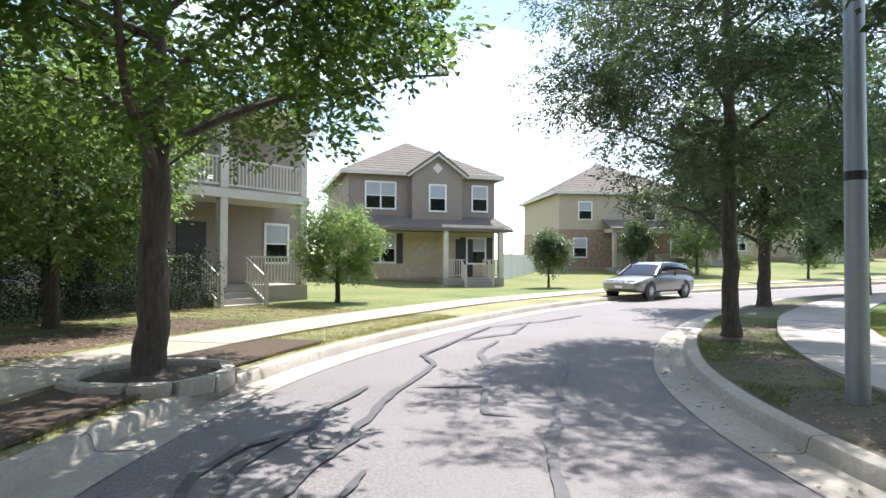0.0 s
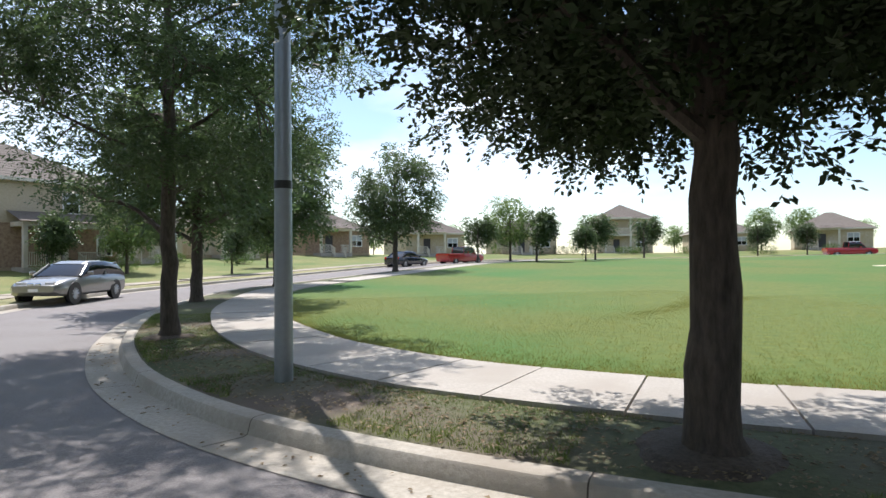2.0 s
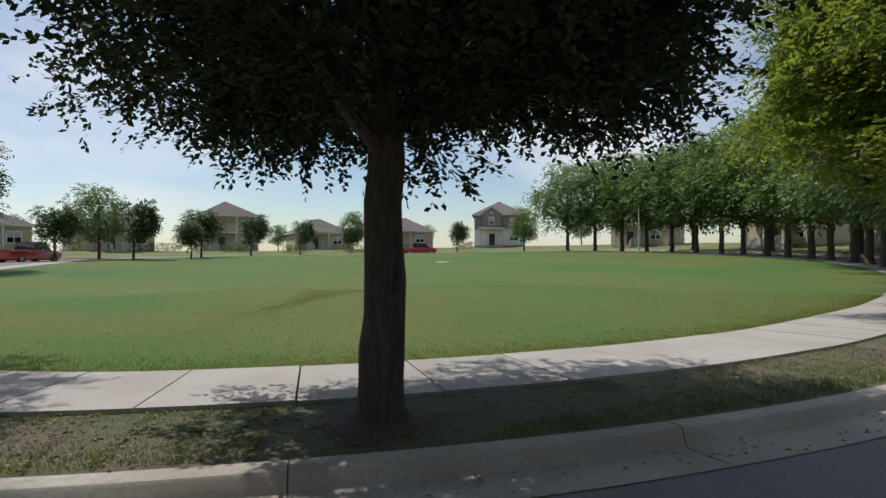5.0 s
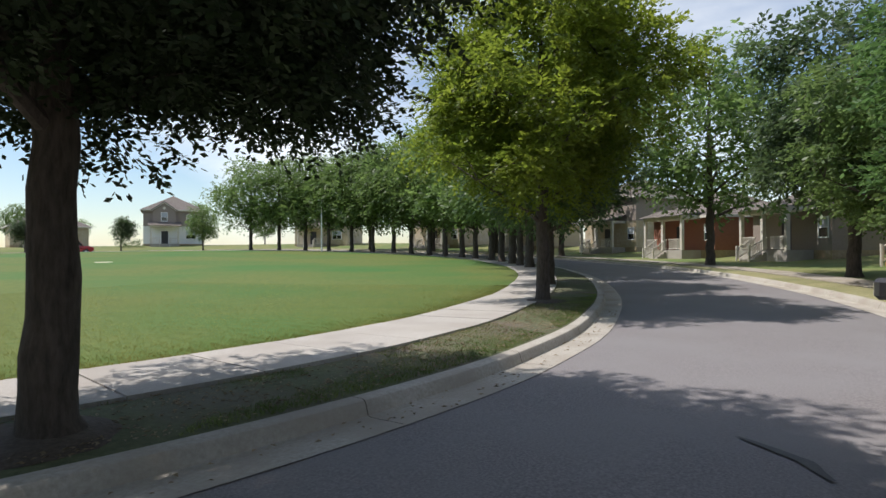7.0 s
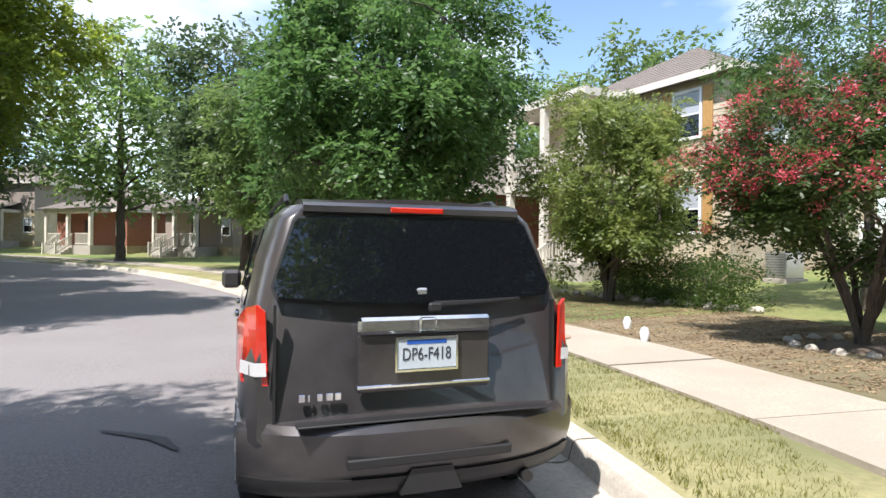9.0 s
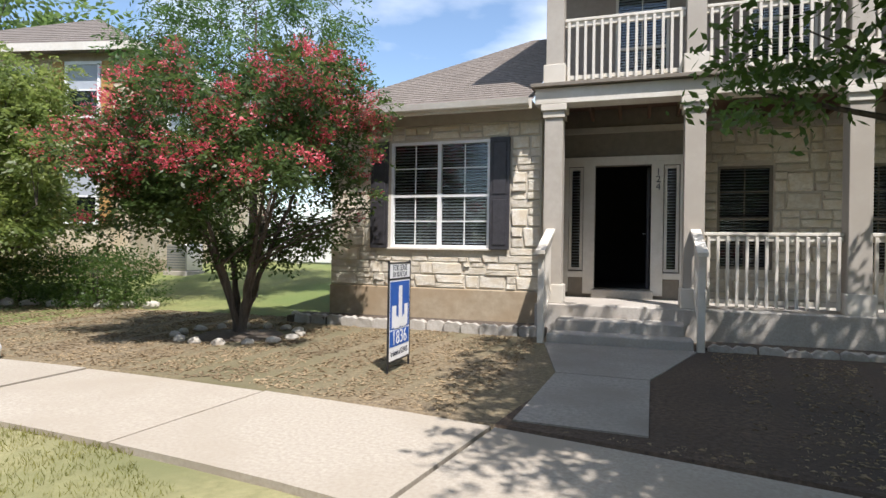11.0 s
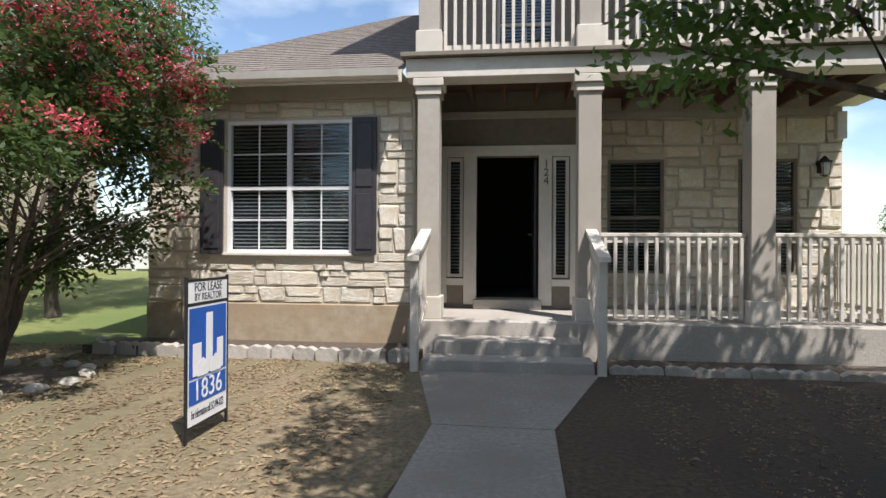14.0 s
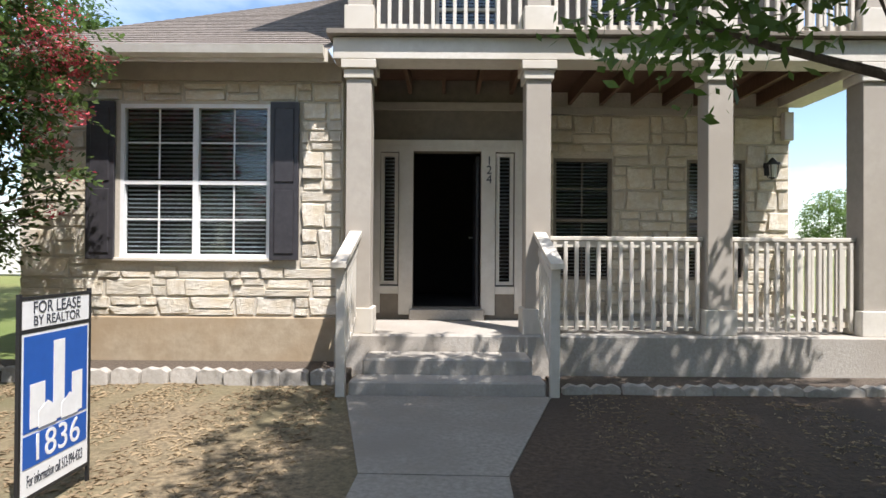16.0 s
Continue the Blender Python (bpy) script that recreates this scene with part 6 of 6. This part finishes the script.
# white fences
def fence(p, q, h, label):
    root = thing("fence", pose(p[0], p[1], ground_at(*p), 0, 0, math.degrees(math.atan2(q[1] - p[1], q[0] - p[0]))), label, "fence")
    L = math.hypot(q[0] - p[0], q[1] - p[1])
    n = max(1, round(L / 2.2))
    for k in range(n + 1):
        x = k * L / n
        bm = bx(x - .06, x + .06, -.06, .06, -.3, h + .05, .005)
        box(bm, x - .075, x + .075, -.075, .075, h + .05, h + .09, .01)
        part("post", bm, WHITE, root)
        if k < n:
            for j in range(7):
                a = x + .06 + (L / n - .12) * j / 7
                part("board", bx(a, a + (L / n - .12) / 7 - .006, -.02, .02, .05, h), WHITE, root)
            for z in (.08, h - .08):
                part("rail", bx(x + .06, x + L / n - .06, -.032, .032, z - .06, z + .06, .004), WHITE, root)


fence((-12.6, 19.4), (-4.4, 19.0), 1.45, "white vinyl privacy fence between two houses")
fence((29.2, -17.2), (33.5, -22.5), 1.6, "white vinyl privacy fence between two houses")
ac = thing("air_conditioner", pose(-12.1, 15.6, ground_at(-12.1, 15.6)), "pale grey air conditioner beside a house wall", "air conditioner")
part("pad", bx(-.42, .42, -.42, .42, -.05, .09, .01), CONCRETE, ac)
part("case", bx(-.36, .36, -.36, .36, .09, .88, .03), ALLOY, ac)
for k in range(9):
    part("louvre", bx(-.33, .33, -.375, -.362, .17 + k * .075, .205 + k * .075), STEEL, ac)


# hedges
def hedge(x, y, w, d, h, seed, label, leaf=SHADE_LEAF, rz=0):
    rng = np.random.default_rng(seed)
    root = thing("bush", pose(x, y, ground_at(x, y), 0, 0, rz), label, "bush")
    n = int(w * d * (46 if math.hypot(x, y) < 30 else 22)) + 30
    c = np.column_stack([rng.uniform(-w / 2, w / 2, n), rng.uniform(-d / 2, d / 2, n), rng.uniform(.12, h, n) * (0.86 + .14 * rng.random(n))])
    v, f = leaves(c, .13, 46, .07, rng)
    part("foliage", np_mesh(v, f, leaf), leaf, root)
    for k in range(6):
        a = (rng.uniform(-w / 3, w / 3), rng.uniform(-d / 3, d / 3))
        part("stem", tube(bmesh.new(), [(a[0], a[1], -.05), (a[0] * 1.2, a[1] * 1.2, h * .7)], [.03, .01], 5), BARK, root)


# these two hedges have their deep shade in the leaf colour
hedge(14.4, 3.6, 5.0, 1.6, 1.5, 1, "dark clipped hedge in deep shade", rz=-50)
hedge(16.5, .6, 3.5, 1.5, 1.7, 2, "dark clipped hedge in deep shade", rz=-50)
hedge(-9.8, 10.6, 2.6, 1.6, 1.2, 3, "dark green clipped bush behind low stones", OAK)
hedge(-12.6, 10.8, 2.6, 1.6, 1.1, 4, "dark green clipped bush behind low stones", OAK)
for x, y, s in ((28.4, -27.6, 5), (30.2, -33.5, 6), (30.5, -39, 7), (29, -46, 8)):
    hedge(x, y, 2.6, 1.3, 1.1, s, "rounded green bush before a house", OAK, 75)
for x, y, s in ((-24, 6.2, 9), (-34, 3.0, 10), (-29.5, 5.4, 12)):
    hedge(x, y, 2.4, 1.2, 1.0, s, "shrub beside porch stairs", FRESH, 20)
for k in range(7):
    hedge(-46 + k * 9.5, -96 + abs(k - 3) * 1.5, 4.0, 1.5, 1.3, 20 + k, "shrubs before the far houses", OAK)
for k in range(12):
    rock(-14 + k * 0.5, 9.4 + 0.12 * k, .34, "low limestone block edging a neighbour's bed", "neighbour's bed stones")

# exercise posts and a street sign far across the lawn
lamp2 = thing("street_lamp", pose(-47.5, -50.5, ground_at(-47.5, -50.5)), "far white street lamp pole by the trees", "street lamp")
part("pole", tube(bmesh.new(), [(0, 0, 0), (0, 0, 6.0)], [.1, .07], 10), WHITE, lamp2)
part("lamp_head", bx(-.1, .5, -.1, .1, 6.0, 6.14, .02), WHITE, lamp2)

# ---- grass blades and fallen leaves ----
def on_band(rng, n, fn, d0, d1, near):
    """Random places between two offsets of a kerb line within near metres of the walk."""
    idx = np.where(np.hypot(LOOP[:, 0], LOOP[:, 1]) < near)[0]
    i = rng.choice(idx, n)
    d = d1 + (d0 - d1) * rng.random(n) ** (1.9 if d1 - d0 > 9 else 1.0)
    base = LOOP[i] + NORM[i] * (d + (WIDTH[i] if fn == "outer" else 0))[:, None] * (1 if fn == "outer" else 1)
    t = np.stack([-NORM[i][:, 1], NORM[i][:, 0]], 1) * rng.uniform(-.3, .3, n)[:, None]
    return base + t, np.abs(d)


def blades(name, xy, z, size, rng, material, label, category, flat=False):
    n = len(xy)
    a = rng.uniform(0, math.tau, n)
    dx = np.stack([np.cos(a), np.sin(a), np.zeros(n)], 1)
    s = (size * rng.uniform(.5, 1.2, n))[:, None]
    p = np.column_stack([xy, z])
    if flat:
        dy = np.stack([-np.sin(a), np.cos(a), rng.uniform(-.25, .25, n)], 1)
        up = np.array((0, 0, 1.0)) * s * .15
        v = np.stack([p, p + dx * s * .5 + dy * s * .25 + up, p + dx * s, p + dx * s * .5 - dy * s * .25 + up], 1).reshape(-1, 3)
        f = np.arange(n)[:, None] * 4 + np.array([[0, 1, 2, 3]])
    else:
        lean_ = np.column_stack([rng.normal(0, .45, (n, 2)), np.ones(n)]) * s
        v = np.stack([p - dx * .004, p + dx * .004, p + lean_], 1).reshape(-1, 3)
        f = np.arange(n)[:, None] * 3 + np.array([[0, 1, 2]])
    return tagged(part(name, np_mesh(v, f, material), material), label, category, kind="stuff")


rng = np.random.default_rng(77)
hs_ = lambda q: rise(q[:, 0], q[:, 1])
patch = lambda q: np.array([noise.noise((x * .55, y * .55, 2.0)) for x, y in q])
xy, d = on_band(rng, 90000, "inner", -1.55, -.2, 17)
xy = xy[(patch(xy) > -.12) & (np.hypot(xy[:, 0] + 1, xy[:, 1] + 4.36) > .9)]
blades("verge_grass", xy, hs_(xy) + .155, .05, rng, GRASS, "thin patchy grass on the park verge", "grass")
xy, d = on_band(rng, 190000, "inner", -17.0, -3.2, 20)
blades("lawn_grass", xy, hs_(xy) + .18, .05, rng, LAWN_BLADE, "short mown lawn grass", "grass")
xy, d = on_band(rng, 70000, "outer", .2, 1.5, 13)
xy = xy[patch(xy) > -.25]
blades("dry_grass", xy, hs_(xy) + .165, .05, rng, LAWN_BLADE, "dry grass beside the kerb", "grass")
xy, d = on_band(rng, 45000, "outer", 3.2, 10.5, 22)
xy = xy[(patch(xy) > .12) & ((xy[:, 0] < -8) | (xy[:, 0] > 5.8))]
blades("yard_grass", xy, np.array([ground_at(x, y) for x, y in xy]) - .01, .05, rng, GRASS, "sparse grass in the front yards", "grass")
xy, d = on_band(rng, 62000, "outer", 3.1, 7.6, 13)
keep = ~((xy[:, 0] > -.6) & (xy[:, 0] < 1.5) & (xy[:, 1] > 5.6))
xy = xy[keep & ((xy[:, 0] < -0.4) | (rng.random(len(xy)) < 0.7))]
blades("fallen_leaves", xy, np.full(len(xy), .208), .065, rng, STRAW, "fallen straw-coloured leaves on the yard", "leaf litter", True)
xy, d = on_band(rng, 5000, "inner", -1.5, -.2, 14)
blades("fallen_leaves", xy, hs_(xy) + .185, .055, rng, STRAW, "fallen brown leaves on the verge", "leaf litter", True)
xy, d = on_band(rng, 260, "inner", .02, .45, 14)
blades("fallen_leaves", xy, hs_(xy) + .014, .06, rng, STRAW, "a few dry leaves in the gutter", "leaf litter", True)

# ---- pieces laid last: stones and pavement slabs ----
lay_stones(left_wall, -4.48, -0.79, 10.70, 0.83, 3.50, [(WIN[0] - .36, WIN[1] + .36, WIN[2] - .06, WIN[3] + .02)], random.Random(1))
lay_stones(right_wall, 1.64, 5.32, 12.37, 0.70, 3.56, [(W2[0], W2[1], W2[2], W2[3]), (W3[0], W3[1], W3[2], W3[3])], random.Random(2))
slabs("park_path", inner(-1.55), inner(-3.22), 0.205, 0.1, 3, CONCRETE, "pale concrete path round the park", 26)
slabs("pavement", outer(1.5), outer(3.0), 0.205, 0.1, 3, PAVING, "sunlit pale concrete pavement by the houses", 26)
